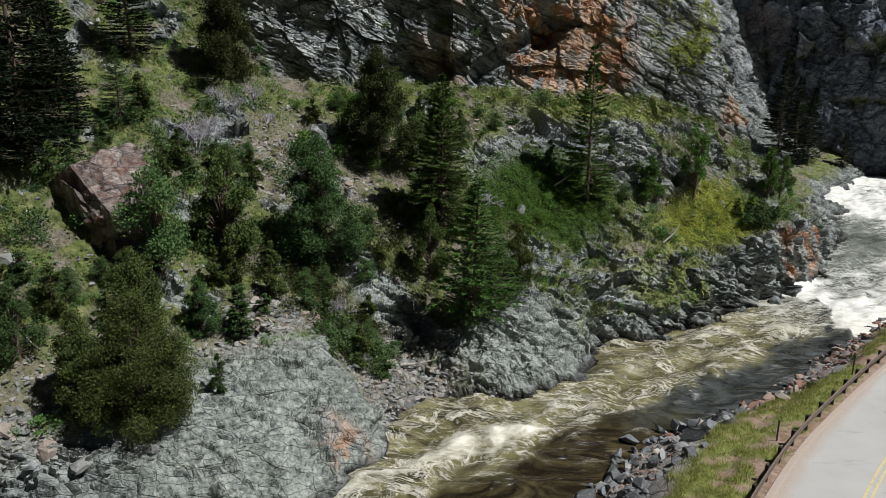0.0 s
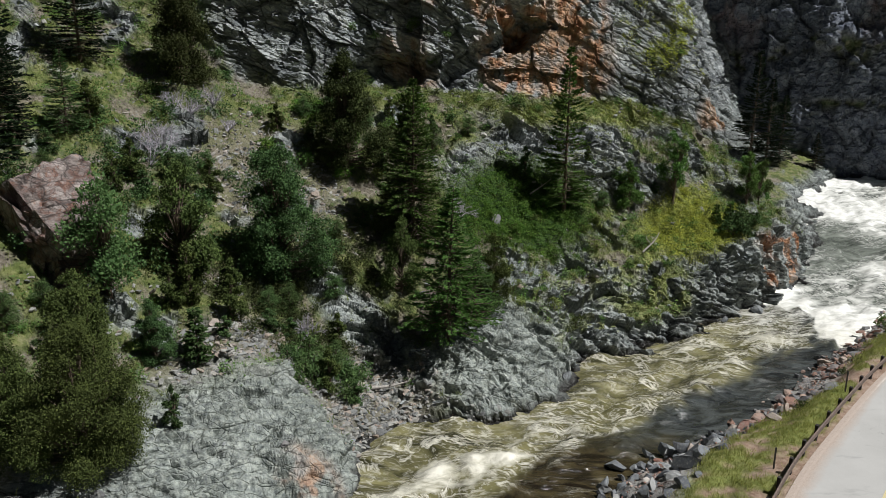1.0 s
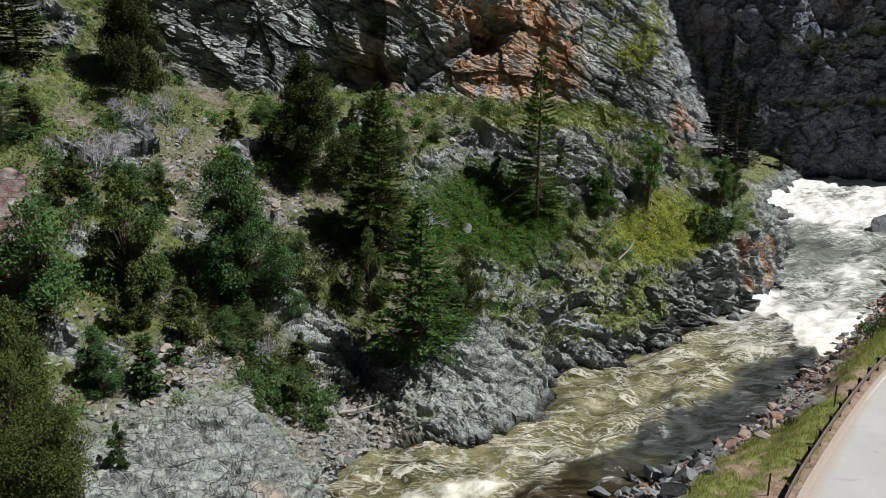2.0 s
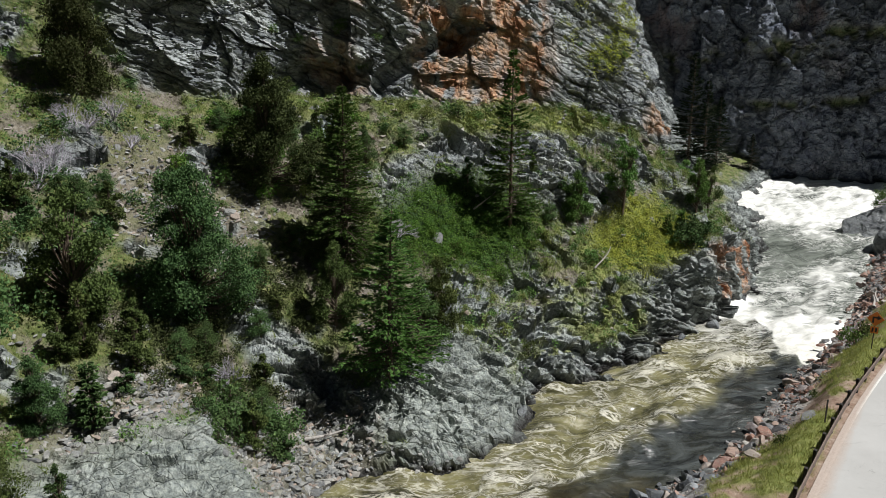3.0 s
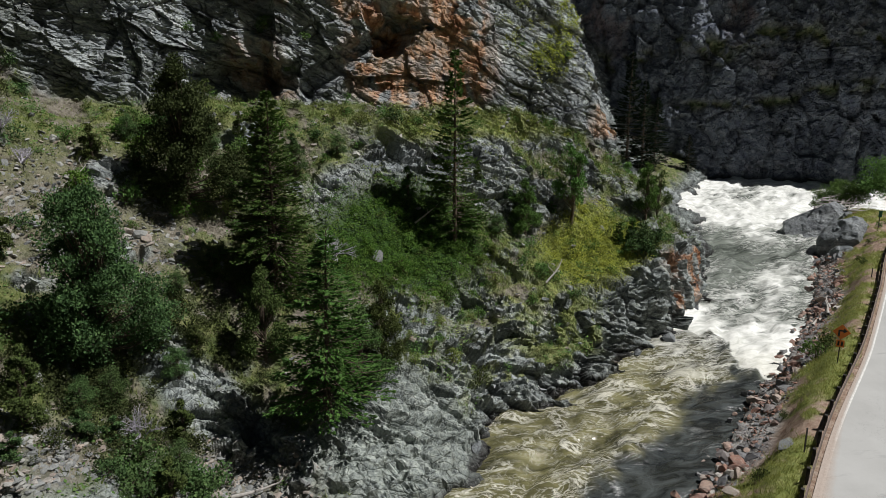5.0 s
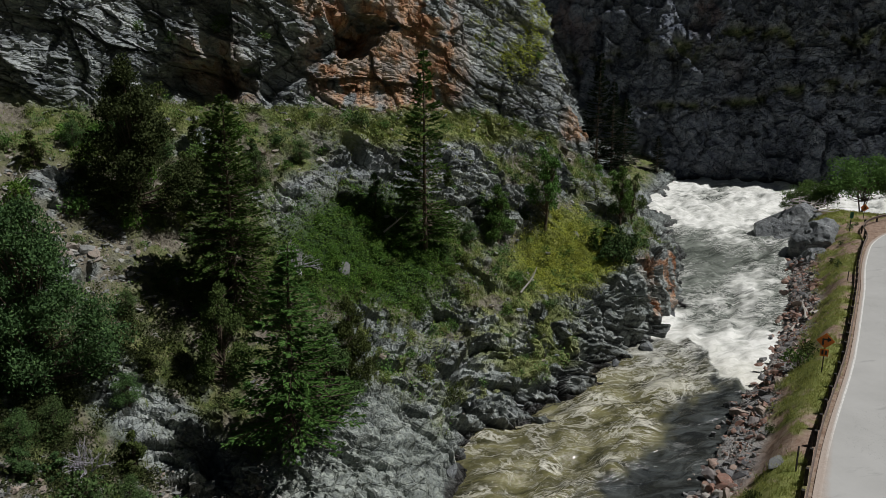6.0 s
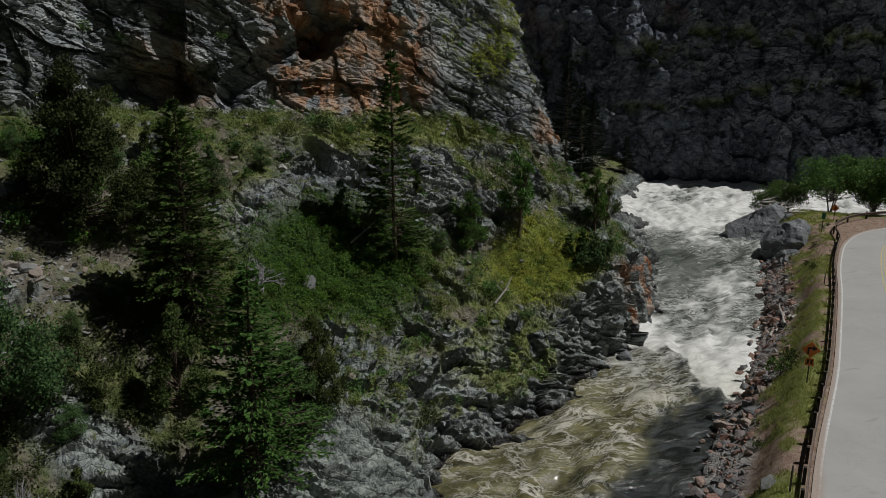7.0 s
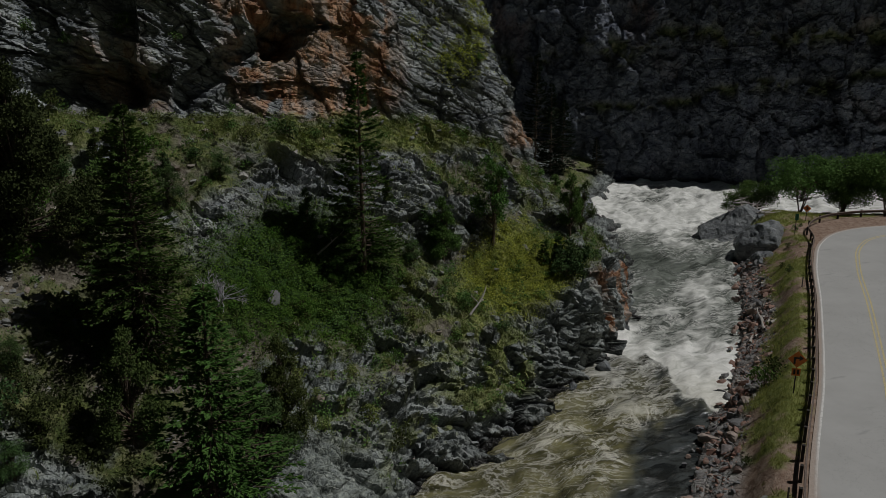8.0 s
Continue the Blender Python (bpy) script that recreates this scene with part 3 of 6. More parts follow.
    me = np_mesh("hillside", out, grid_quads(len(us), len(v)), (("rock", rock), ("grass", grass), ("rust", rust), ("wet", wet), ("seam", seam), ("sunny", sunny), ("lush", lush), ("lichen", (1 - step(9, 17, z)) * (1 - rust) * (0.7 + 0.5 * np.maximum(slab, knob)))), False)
    me.materials.append(MAT_HILL)
    ob = tagged(new("hillside", me), "steep rocky canyon slope with scree, grass and grey-green gneiss cliffs above the river", "hillside", kind="structure")
    return ob, (s, d, out, rock, grass, scree, cliff, meadow, V, np.maximum(slab, knob), rust)


hill_ob, HILL = hillside()


# ---------------------------------------------------------------- far cliff behind the bend
def far_cliff():
    line = [(20, 158), (40, 148), (56, 140), (66, 135), (74, 131.8), (80.7, 130), (86.6, 126.8), (92.5, 122.5), (100, 117), (112, 110), (130, 101), (160, 92), (200, 88)]
    t = np.concatenate([[0], np.cumsum([math.dist(a, b) for a, b in zip(line, line[1:])])])
    us = np.concatenate([np.arange(0, 22, 1.0), np.arange(22, 110, 0.33), np.arange(110, t[-1], 1.5)])
    cx, cy = smooth_along(us, t, [q[0] for q in line]), smooth_along(us, t, [q[1] for q in line])
    tx, ty = np.gradient(cx, us), np.gradient(cy, us)
    ln = np.hypot(tx, ty)
    bx, by = -ty / ln, tx / ln          # away from the river
    v = np.concatenate([np.arange(-3, 36, 0.3), np.arange(36, 66, 1.0)])
    back = np.interp(v, (-3, 0, 6, 9, 16, 20, 34, 44, 66), (-0.2, 0, 0.3, 1.0, 1.5, 2.2, 3.4, 5.0, 11))
    U = np.repeat(us[:, None], len(v), 1)
    Zg = np.repeat(v[None], len(us), 0)
    X, Y = cx[:, None] + bx[:, None] * back, cy[:, None] + by[:, None] * back
    P = np.stack([X, Y, Zg], 2)
    N = grid_normals(P)
    N *= np.where((N[:, :, 0] * bx[:, None] + N[:, :, 1] * by[:, None]) > 0, -1, 1)[:, :, None]
    p, u, z = P.reshape(-1, 3), U.ravel(), Zg.ravel()
    wob, wob2 = fbm(p * 0.12, 4, 73), fbm(p * 0.5, 4, 79)
    q = strata(p) + np.stack([fbm(p * 0.2, 3, 81), fbm(p * 0.2, 3, 82), fbm(p * 0.2, 3, 83)], 1) * 1.2
    big, crack1 = chunks(q * (0.9, 0.8, 0.6), 6.0, 84)
    mid, crack2 = chunks(q * (0.9, 0.8, 0.75), 2.4, 85)
    small, _ = chunks(q * (0.8, 0.8, 1.1), 1.0, 86)
    course, crack3 = chunks(p * (1.0, 1.0, 0.45) + 1.5 * wob[:, None], 4.5, 88)
    h = 0.7 * big + 0.4 * mid + 0.2 * small + 0.9 * wob + 0.9 * course
    terrace = np.exp(-((z - 13.5 - 2.0 * wob - (u - 60) * 0.10) / 1.1) ** 2) * step(-0.3, 0.2, wob2)
    terrace = np.maximum(terrace, np.exp(-((z - 23 - 2.5 * wob - (u - 60) * 0.04) / 1.5) ** 2) * step(-0.3, 0.2, wob2))
    h -= 0.9 * terrace
    out = p + N.reshape(-1, 3) * h[:, None]
    grass = np.clip(terrace * 1.2 + step(0.55, 0.9, wob2) * 0.5, 0, 1)
    rock = 1 - 0.9 * np.clip(terrace, 0, 1)
    rust = step(0.25, 0.8, fbm(p * 0.16, 3, 91) + 0.35 * wob2) * (0.2 + 0.4 * step(20, 30, z))
    wet = 1 - step(0.1, 0.9, z + 0.3 * wob2)
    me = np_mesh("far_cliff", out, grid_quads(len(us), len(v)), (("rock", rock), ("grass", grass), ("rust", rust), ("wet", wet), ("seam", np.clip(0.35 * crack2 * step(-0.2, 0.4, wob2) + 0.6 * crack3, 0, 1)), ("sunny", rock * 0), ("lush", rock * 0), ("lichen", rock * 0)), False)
    me.materials.append(MAT_FAR_SHADED)
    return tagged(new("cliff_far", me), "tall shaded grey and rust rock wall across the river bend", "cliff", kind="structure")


far_cliff()

# ---------------------------------------------------------------- right bank, road and river
BANK_R = [(-60, 17), (0, 17.5), (20, 17.6), (30.5, 18.6), (36, 19.9), (40, 19.6), (44.5, 18.2), (51, 17.4), (62, 17.4), (70, 16.6), (80, 16.8), (94, 18.0), (104, 19.0), (112, 21.0), (119, 22.0), (124, 20.0), (127.5, 15), (130, 8), (131.5, 0), (133, -20), (133, -60)]
ROAD = [(-60, -22), (-20, -9), (0, -2.0), (20, 4.0), (31, 6.9), (40, 7.9), (50, 8.1), (66, 7.6), (80, 7.7), (90, 8.0), (96, 7.9), (102, 6.9), (106, 4.4), (109, -0.3), (111.5, -8), (113, -20), (114, -60)]
ROAD_Z, LANE = 3.6, 3.45


def curve_points(knots, gap):
    pts = np.array(knots, float)
    t = np.concatenate([[0], np.cumsum(np.hypot(*np.diff(pts, axis=0).T))])
    u = np.arange(0, t[-1], gap)
    a, b = smooth_along(u, t, pts[:, 0]), smooth_along(u, t, pts[:, 1])
    for _ in range(3):
        a[1:-1], b[1:-1] = (a[:-2] + 2 * a[1:-1] + a[2:]) / 4, (b[:-2] + 2 * b[1:-1] + b[2:]) / 4
    return np.stack([a, b], 1)


road_mid = curve_points(ROAD, 0.5)
bank_line = curve_points(BANK_R, 0.5)


def offset_line(pts, off):
    """The line at a distance to the river side (towards +d when heading +s)."""
    tang = np.gradient(pts, axis=0)
    tang /= np.linalg.norm(tang, axis=1, keepdims=True)
    return pts + np.stack([-tang[:, 1], tang[:, 0]], 1) * off


def nearest(pts, s, d):
    """Distance to a line and the side of it (plus: river side)."""
    best, side = np.full(len(s), 1e9), np.zeros(len(s))
    tang = np.gradient(pts, axis=0)
    for (a, b), (ta, tb) in zip(pts[::3], tang[::3]):
        dist = np.hypot(s - a, d - b)
        near = dist < best
        best[near] = dist[near]
        side[near] = np.sign(ta * (d - b) - tb * (s - a))[near]
    return best, side


def right_bank():
    us = np.concatenate([np.arange(-60, 20, 1.5), np.arange(20, 118, 0.25), np.arange(118, 144, 0.4), np.arange(144, 150, 1)])
    vs = np.concatenate([np.arange(-60, 2, 1.5), np.arange(2, 10, 0.5), np.arange(10, 28, 0.25)])
    S, Dg = [a.ravel() for a in np.meshgrid(us, vs, indexing="ij")]
    bank, bside = nearest(bank_line, S, Dg)
    inland = -bank * bside                       # metres in from the water's edge
    road, rside = nearest(road_mid, S, Dg)
    X, Y = to_xy(S, Dg)
    p0 = np.stack([X, Y, np.zeros(len(S))], 1)
    wob, wob2 = fbm(p0 * 0.35, 4, 101), fbm(p0 * 1.3, 4, 103)
    rise = np.interp(inland, (-4, 0, 1.0, 3.2, 4.6, 40), (-2.6, 0.0, 0.7, 2.3, 3.0, 3.55))
    apron = 3.6 * step(99, 107, S)
    level = step(LANE + 3.2, LANE + 1.4, road - apron)
    spit = step(114, 124, S)
    rise = rise * (1 - 0.45 * spit * (1 - level))
    z = rise * (1 - level) + (ROAD_Z - 0.06) * level
    z = np.where(inland < 0.2, rise, z)
    z += (0.22 * wob + 0.09 * wob2) * (1 - step(LANE + 3.0, LANE + 1.0, road - apron)) * step(-2, 1.5, inland)
    grass = step(-0.35, 0.3, wob2 * 0.7 + wob * 0.7 + 0.08) * step(1.6, 2.6, inland + 0.6 * wob - 1.8 * step(43, 38, S)) * step(LANE + 0.5, LANE + 1.1, road - apron * 1.1 + 0.25 * wob2)
    rock = (1 - step(1.6, 2.8, inland + 0.5 * wob - 1.8 * step(43, 38, S))) * 0.7
    wet = 1 - step(0.05, 0.4, z + 0.15 * wob2)
    me = np_mesh("ground", np.stack([X, Y, z], 1), grid_quads(len(us), len(vs)), (("rock", rock), ("grass", grass), ("rust", rock * 0), ("wet", wet), ("seam", rock * 0), ("sunny", rock * 0 + 0.7), ("lush", rock * 0), ("lichen", rock * 0)))
    me.materials.append(MAT_BANK)
    ob = tagged(new("ground", me), "grassy gravel river bank between rapids and road", "bank", kind="structure")
    return ob, (S, Dg, z, inland, road, grass)


bank_ob, BANK = right_bank()


def strip(name, line, lo, hi, z, mat, kind="structure", label="", cat="", parent=None, dash=None):
    """A flat band along a line, between two offsets from it."""
    a, b = offset_line(line, lo), offset_line(line, hi)
    n = 28 if hi - lo > 2 else 1
    rows = [a + (b - a) * k / n for k in range(n + 1)]
    G = np.stack(rows, 1)
    X, Y = to_xy(G[:, :, 0], G[:, :, 1])
    P = np.stack([X, Y, np.full(X.shape, z)], 2).reshape(-1, 3)
    me = np_mesh(name, P, grid_quads(len(line), n + 1)[:, ::-1])
    me.materials.append(mat)
    ob = new(name, me)
    if parent:
        ob.parent = parent
    # dust from the verge lies along the river side and fades up the road
    off = np.repeat(np.linspace(lo, hi, n + 1)[None], len(line), 0)
    wide = np.interp(line[:, 0], (20, 44, 56, 95, 104, 112), (1.3, 0.9, 0.3, 0.3, 0.4, 0.4))[:, None]
    me.attributes.new("dust", "FLOAT", "POINT").data.foreach_set("value", (1 - (LANE + 0.3 - off) / wide).ravel().astype(np.float32))
    if label or kind:
        tagged(ob, label, cat, kind=kind)
    return ob


def dusty(net, col):
    """Pinkish gravel dust over a road colour, thinning out unevenly."""
    cover = net.math("ADD", net.attr("dust"), net.math("MULTIPLY", net.math("SUBTRACT", net.noise(0.8, 8, 0.7), 0.5), 0.8))
    grit = net.ramp(net.noise(14.0, 6, 0.75), [(0.3, (0.35, 0.275, 0.225)), (0.7, (0.54, 0.45, 0.39))])
    return net.mix(net.span(cover, 0.0, 0.6, 0.0, 0.92), col, grit)


def asphalt():
    m, nt, bsdf = material("worn_asphalt")
    net = Net(nt)
    a = net.ramp(net.noise(0.35, 7, 0.65), [(0.3, (0.42, 0.415, 0.40)), (0.7, (0.50, 0.495, 0.48))])
    a = net.mix(net.span(net.noise(45.0, 3, 0.7), 0.4, 0.7, 0.0, 0.45), a, (0.50, 0.50, 0.485))
    patch = net.noise(0.9, 4, 0.6, net.mapped((0.35, 1.3, 1), (0, 0, -45)))
    a = net.mix(net.span(patch, 0.62, 0.7, 0.0, 0.35), a, (0.24, 0.24, 0.24))
    tar = net.noise(0.5, 5, 0.6, None, 2.0)
    line = net.span(net.math("ABSOLUTE", net.math("SUBTRACT", tar, 0.52)), 0.0, 0.004, 0.5, 0.0)
    a = net.mix(net.math("MULTIPLY", line, net.span(net.noise(0.12, 2, 0.5), 0.5, 0.56)), a, (0.12, 0.12, 0.12))
    net.link(dusty(net, a), bsdf.inputs["Base Color"])
    bsdf.inputs["Roughness"].default_value = 0.85
    net.bump(net.noise(60, 3, 0.6), 0.3, 0.01, bsdf)
    return m


MAT_ROAD = asphalt()


def paint_material(name, colour):
    m, nt, bsdf = material(name)
    net = Net(nt)
    wear = net.noise(5.0, 7, 0.75)
    net.link(dusty(net, net.mix(net.span(wear, 0.5, 0.66, 0.0, 0.75), colour, (0.3, 0.29, 0.28))), bsdf.inputs["Base Color"])
    bsdf.inputs["Roughness"].default_value = 0.7
    return m


MAT_WHITE, MAT_YELLOW_PAINT = paint_material("white_road_paint", (0.78, 0.77, 0.74)), paint_material("yellow_road_paint", (0.66, 0.56, 0.30))
road_ob = strip("road", road_mid, -LANE - 0.35, LANE + 0.30, ROAD_Z, MAT_ROAD, label="grey two-lane asphalt canyon road curving beside the river", cat="road")
for name, lo, hi, mat in (("edge_line", LANE - 0.06, LANE + 0.06, MAT_WHITE), ("edge_line", -LANE - 0.06, -LANE + 0.06, MAT_WHITE), ("centre_line", 0.08, 0.2, MAT_YELLOW_PAINT), ("centre_line", -0.2, -0.08, MAT_YELLOW_PAINT)):
    strip(name, road_mid, lo, hi, ROAD_Z + 0.005, mat, kind="", parent=road_ob)


def water_material():
    m, nt, bsdf = material("river_water")
    net = Net(nt)
    flow = net.mapped((0.5, 1.15, 1.0), (0, 0, -45))
    foam = net.attr("foam")

    def ridge(scale, detail, distort, width):
        n = net.noise(scale, detail, 0.62, flow, distort)
        return net.span(net.math("ABSOLUTE", net.math("SUBTRACT", n, 0.5)), 0.0, width, 1.0, 0.0)

    lace = net.math("MAXIMUM", ridge(0.42, 7, 1.3, 0.035), net.math("MULTIPLY", ridge(1.2, 7, 1.2, 0.04), 0.4))
    cloud = net.noise(0.30, 9, 0.62, flow, 1.8)
    streak = net.noise(0.55, 8, 0.66, net.mapped((0.28, 1.0, 1.0), (0, 0, -45)), 1.2)
    body = net.span(net.math("ADD", net.math("MULTIPLY", foam, 0.75), net.math("ADD", net.math("MULTIPLY", net.math("SUBTRACT", cloud, 0.5), 0.9), net.math("MULTIPLY", net.math("SUBTRACT", streak, 0.5), 0.8))), 0.45, 0.72)
    thin = net.math("MULTIPLY", lace, net.span(net.math("ADD", foam, net.math("SUBTRACT", cloud, 0.5)), 0.06, 0.5, 0.0, 0.95))
    f = net.math("MAXIMUM", body, thin)
    murk = net.mix(net.span(net.noise(0.35, 7, 0.6, flow, 1.8), 0.36, 0.62), (0.04, 0.039, 0.018), (0.225, 0.21, 0.10))
    grey = net.mix(net.span(net.noise(0.8, 6, 0.6, flow, 1.4), 0.4, 0.65), (0.018, 0.021, 0.023), (0.085, 0.096, 0.098))
    green = net.mix(net.span(streak, 0.36, 0.6), (0.07, 0.08, 0.068), (0.26, 0.285, 0.25))
    deep = net.mix(net.attr("silt"), grey, murk)
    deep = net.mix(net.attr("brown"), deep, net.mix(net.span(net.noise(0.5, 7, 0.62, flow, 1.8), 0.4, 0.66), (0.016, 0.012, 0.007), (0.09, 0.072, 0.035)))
    deep = net.mix(net.attr("broken"), deep, green)
    white = net.mix(net.span(net.noise(0.8, 8, 0.68, net.mapped((0.4, 1.0, 1.0), (0, 0, -45)), 1.4), 0.36, 0.58), (0.50, 0.52, 0.50), (0.92, 0.93, 0.92))
    white = net.mix(net.math("MULTIPLY", net.attr("silt"), 0.6), white, (0.90, 0.85, 0.68))
    net.link(net.mix(f, deep, white), bsdf.inputs["Base Color"])
    net.link(net.span(f, 0, 1, 0.16, 0.7), bsdf.inputs["Roughness"])
    h = net.math("ADD", net.noise(0.7, 6, 0.55, flow, 1.4), net.math("MULTIPLY", f, 0.25))
    net.bump(h, 0.75, 0.32, bsdf)
    return m


MAT_WATER = water_material()


def river():
    us = np.concatenate([np.arange(-70, 14, 1.0), np.arange(14, 120, 0.33), np.arange(120, 160, 0.5)])
    vs = np.concatenate([np.arange(-60, 8, 1.5), np.arange(8, 48, 0.33)])
    S, Dg = [a.ravel() for a in np.meshgrid(us, vs, indexing="ij")]
    X, Y = to_xy(S, Dg)
    p = np.stack([X, Y, np.zeros(len(X))], 1)
    fl = np.stack([S * 0.5, Dg * 1.1, np.zeros(len(S))], 1)
    w1, w2 = fbm(fl * 0.45, 4, 111), fbm(fl * 1.3, 4, 117)
    edge = np.interp(Dg, (15, 17.7, 19.2, 20.5, 21.3, 22.4, 26.3, 30), (63.4, 63.9, 64.8, 67.2, 69.2, 71.0, 70.0, 69.4)) + 0.5 * w1 + 0.3 * w2
    rapid = step(-0.3, 0.5, S - edge)
    band = np.exp(-((Dg - (29.0 - 0.17 * (S - 21)) + 0.9 * w1) / 2.3) ** 2) * (1 - rapid)
    left = step(20.5, 25, Dg + 1.4 * w1 + 0.05 * (S - 40)) * (1 - rapid)
    wild = 0.35 * fbm(fl * 0.24, 4, 127)
    white = rapid * (1.12 - 0.58 * step(74, 86, S) + 0.55 * step(108, 120, S) + wild * step(72, 80, S))
    foam = 0.12 + 0.15 * left + 0.26 * band * step(44, 30, S) + 0.14 * band + white + 0.22 * w1
    foam -= 0.08 * blob(S, Dg, 21, 29, 7, 3.5, 8) - 0.25 * step(56, 64, S) * (1 - rapid)
    foam -= 0.30 * blob(S, Dg, 90, 27.5, 18, 4.0, 14)
    foam += 0.12 * np.exp(-((S - edge) / 1.1) ** 2)
    slow = fbm(fl * 0.22, 3, 123)
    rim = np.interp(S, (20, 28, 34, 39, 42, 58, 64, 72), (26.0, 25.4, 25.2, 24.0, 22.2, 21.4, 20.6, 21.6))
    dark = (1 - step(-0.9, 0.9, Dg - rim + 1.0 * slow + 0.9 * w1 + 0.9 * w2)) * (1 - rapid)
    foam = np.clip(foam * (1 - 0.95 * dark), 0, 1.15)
    silt = np.clip((1 - dark * step(33, 44, S + 2 * w1)) * (1 - 0.75 * step(58, 74, S)), 0, 1) * 0.95 + 0.05
    amp = 0.12 + 0.12 * left + 0.16 * band + 0.22 * rapid + 0.06 * np.exp(-((S - edge) / 1.6) ** 2)
    z = amp * (1.2 * w1 + 0.55 * w2)
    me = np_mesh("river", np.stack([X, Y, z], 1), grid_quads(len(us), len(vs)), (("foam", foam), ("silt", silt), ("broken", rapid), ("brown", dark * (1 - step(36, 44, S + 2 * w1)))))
    me.materials.append(MAT_WATER)
    return tagged(new("water", me), "fast brown-green river with white foaming rapids", "river", kind="structure")


river()

base = np_mesh("valley_floor", [(-2500, -2500, -3.2), (2500, -2500, -3.2), (2500, 2500, -3.2), (-2500, 2500, -3.2)], [(0, 1, 2, 3)], (("rock", [0] * 4), ("grass", [0.6] * 4), ("rust", [0] * 4), ("wet", [0] * 4), ("seam", [0] * 4), ("sunny", [0] * 4), ("lush", [0] * 4), ("lichen", [0] * 4)))
base.materials.append(MAT_HILL)
tagged(new("ground_far", base), "wide valley floor reaching the horizon", "ground", kind="structure")
# ---------------------------------------------------------------- helpers for things


def search_tree(ob):
    me = ob.data
    co = np.empty(len(me.vertices) * 3, np.float32)
    me.vertices.foreach_get("co", co)
    face = np.empty(len(me.loops), np.int32)
    me.loops.foreach_get("vertex_index", face)
    return BVHTree.FromPolygons(co.reshape(-1, 3).tolist(), face.reshape(-1, 4).tolist())


TREES = {hill_ob: search_tree(hill_ob), bank_ob: search_tree(bank_ob)}


def drop(ob, x, y, top=60.0, low=0.0):
    """The height of a surface under (x, y)."""
    place = TREES[ob].ray_cast(Vector((x, y, top)), Vector((0, 0, -1)))[0]
    return place.z if place else low


def part(name, me, mat, parent, label=""):
    if mat and not me.materials:
        me.materials.append(mat)
    ob = new(name, me)
    ob.parent = parent
    return tagged(ob, label)


def unit(v):
    return v / np.maximum(np.linalg.norm(v, axis=-1, keepdims=True), 1e-9)


def tube(store, pts, r0, r1, sides=5):
    """Adds a tapering tube along some points to a store of (verts, quads)."""
    verts, quads = store
    pts = np.asarray(pts, float)
    tang = unit(np.gradient(pts, axis=0))
    ref = np.where(np.abs(tang[:, 2:3]) > 0.9, np.array([[1.0, 0, 0]]), np.array([[0, 0, 1.0]]))
    a = unit(np.cross(tang, ref))
    b = np.cross(tang, a)
    start = len(verts)
    for i, p in enumerate(pts):
        r = r0 + (r1 - r0) * i / (len(pts) - 1)
        for k in range(sides):
            w = 2 * math.pi * k / sides
            verts.append(p + r * (a[i] * math.cos(w) + b[i] * math.sin(w)))
    for i in range(len(pts) - 1):
        for k in range(sides):
            q, n = start + i * sides, (k + 1) % sides
            quads.append((q + k, q + n, q + sides + n, q + sides + k))


def blades(base, way, length, width, g, facing):
    """One pointed blade at each base, its flat side towards a given way."""
    side = unit(np.cross(way, facing))
    L, W = length[:, None], width[:, None]
    mid = base + way * L * 0.45
    v = np.stack([base, mid + side * W, base + way * L, mid - side * W], 1)
    return v.reshape(-1, 3), np.arange(len(base) * 4).reshape(-1, 4)


def sprays(base, way, length, width, g):
    """Crossed pointed blades: one spray of needles or leaves at each base."""
    n = len(base)
    side = unit(np.cross(way, unit(g.normal(size=(n, 3)))))
    up = np.cross(way, side)
    L, W = length[:, None], width[:, None]
    mid = base + way * L * 0.45
    tip = base + way * L
    v = np.stack([base, mid + side * W, tip, mid - side * W, base, mid + up * W, tip, mid - up * W], 1)
    return v.reshape(-1, 3), np.arange(n * 8).reshape(-1, 4)


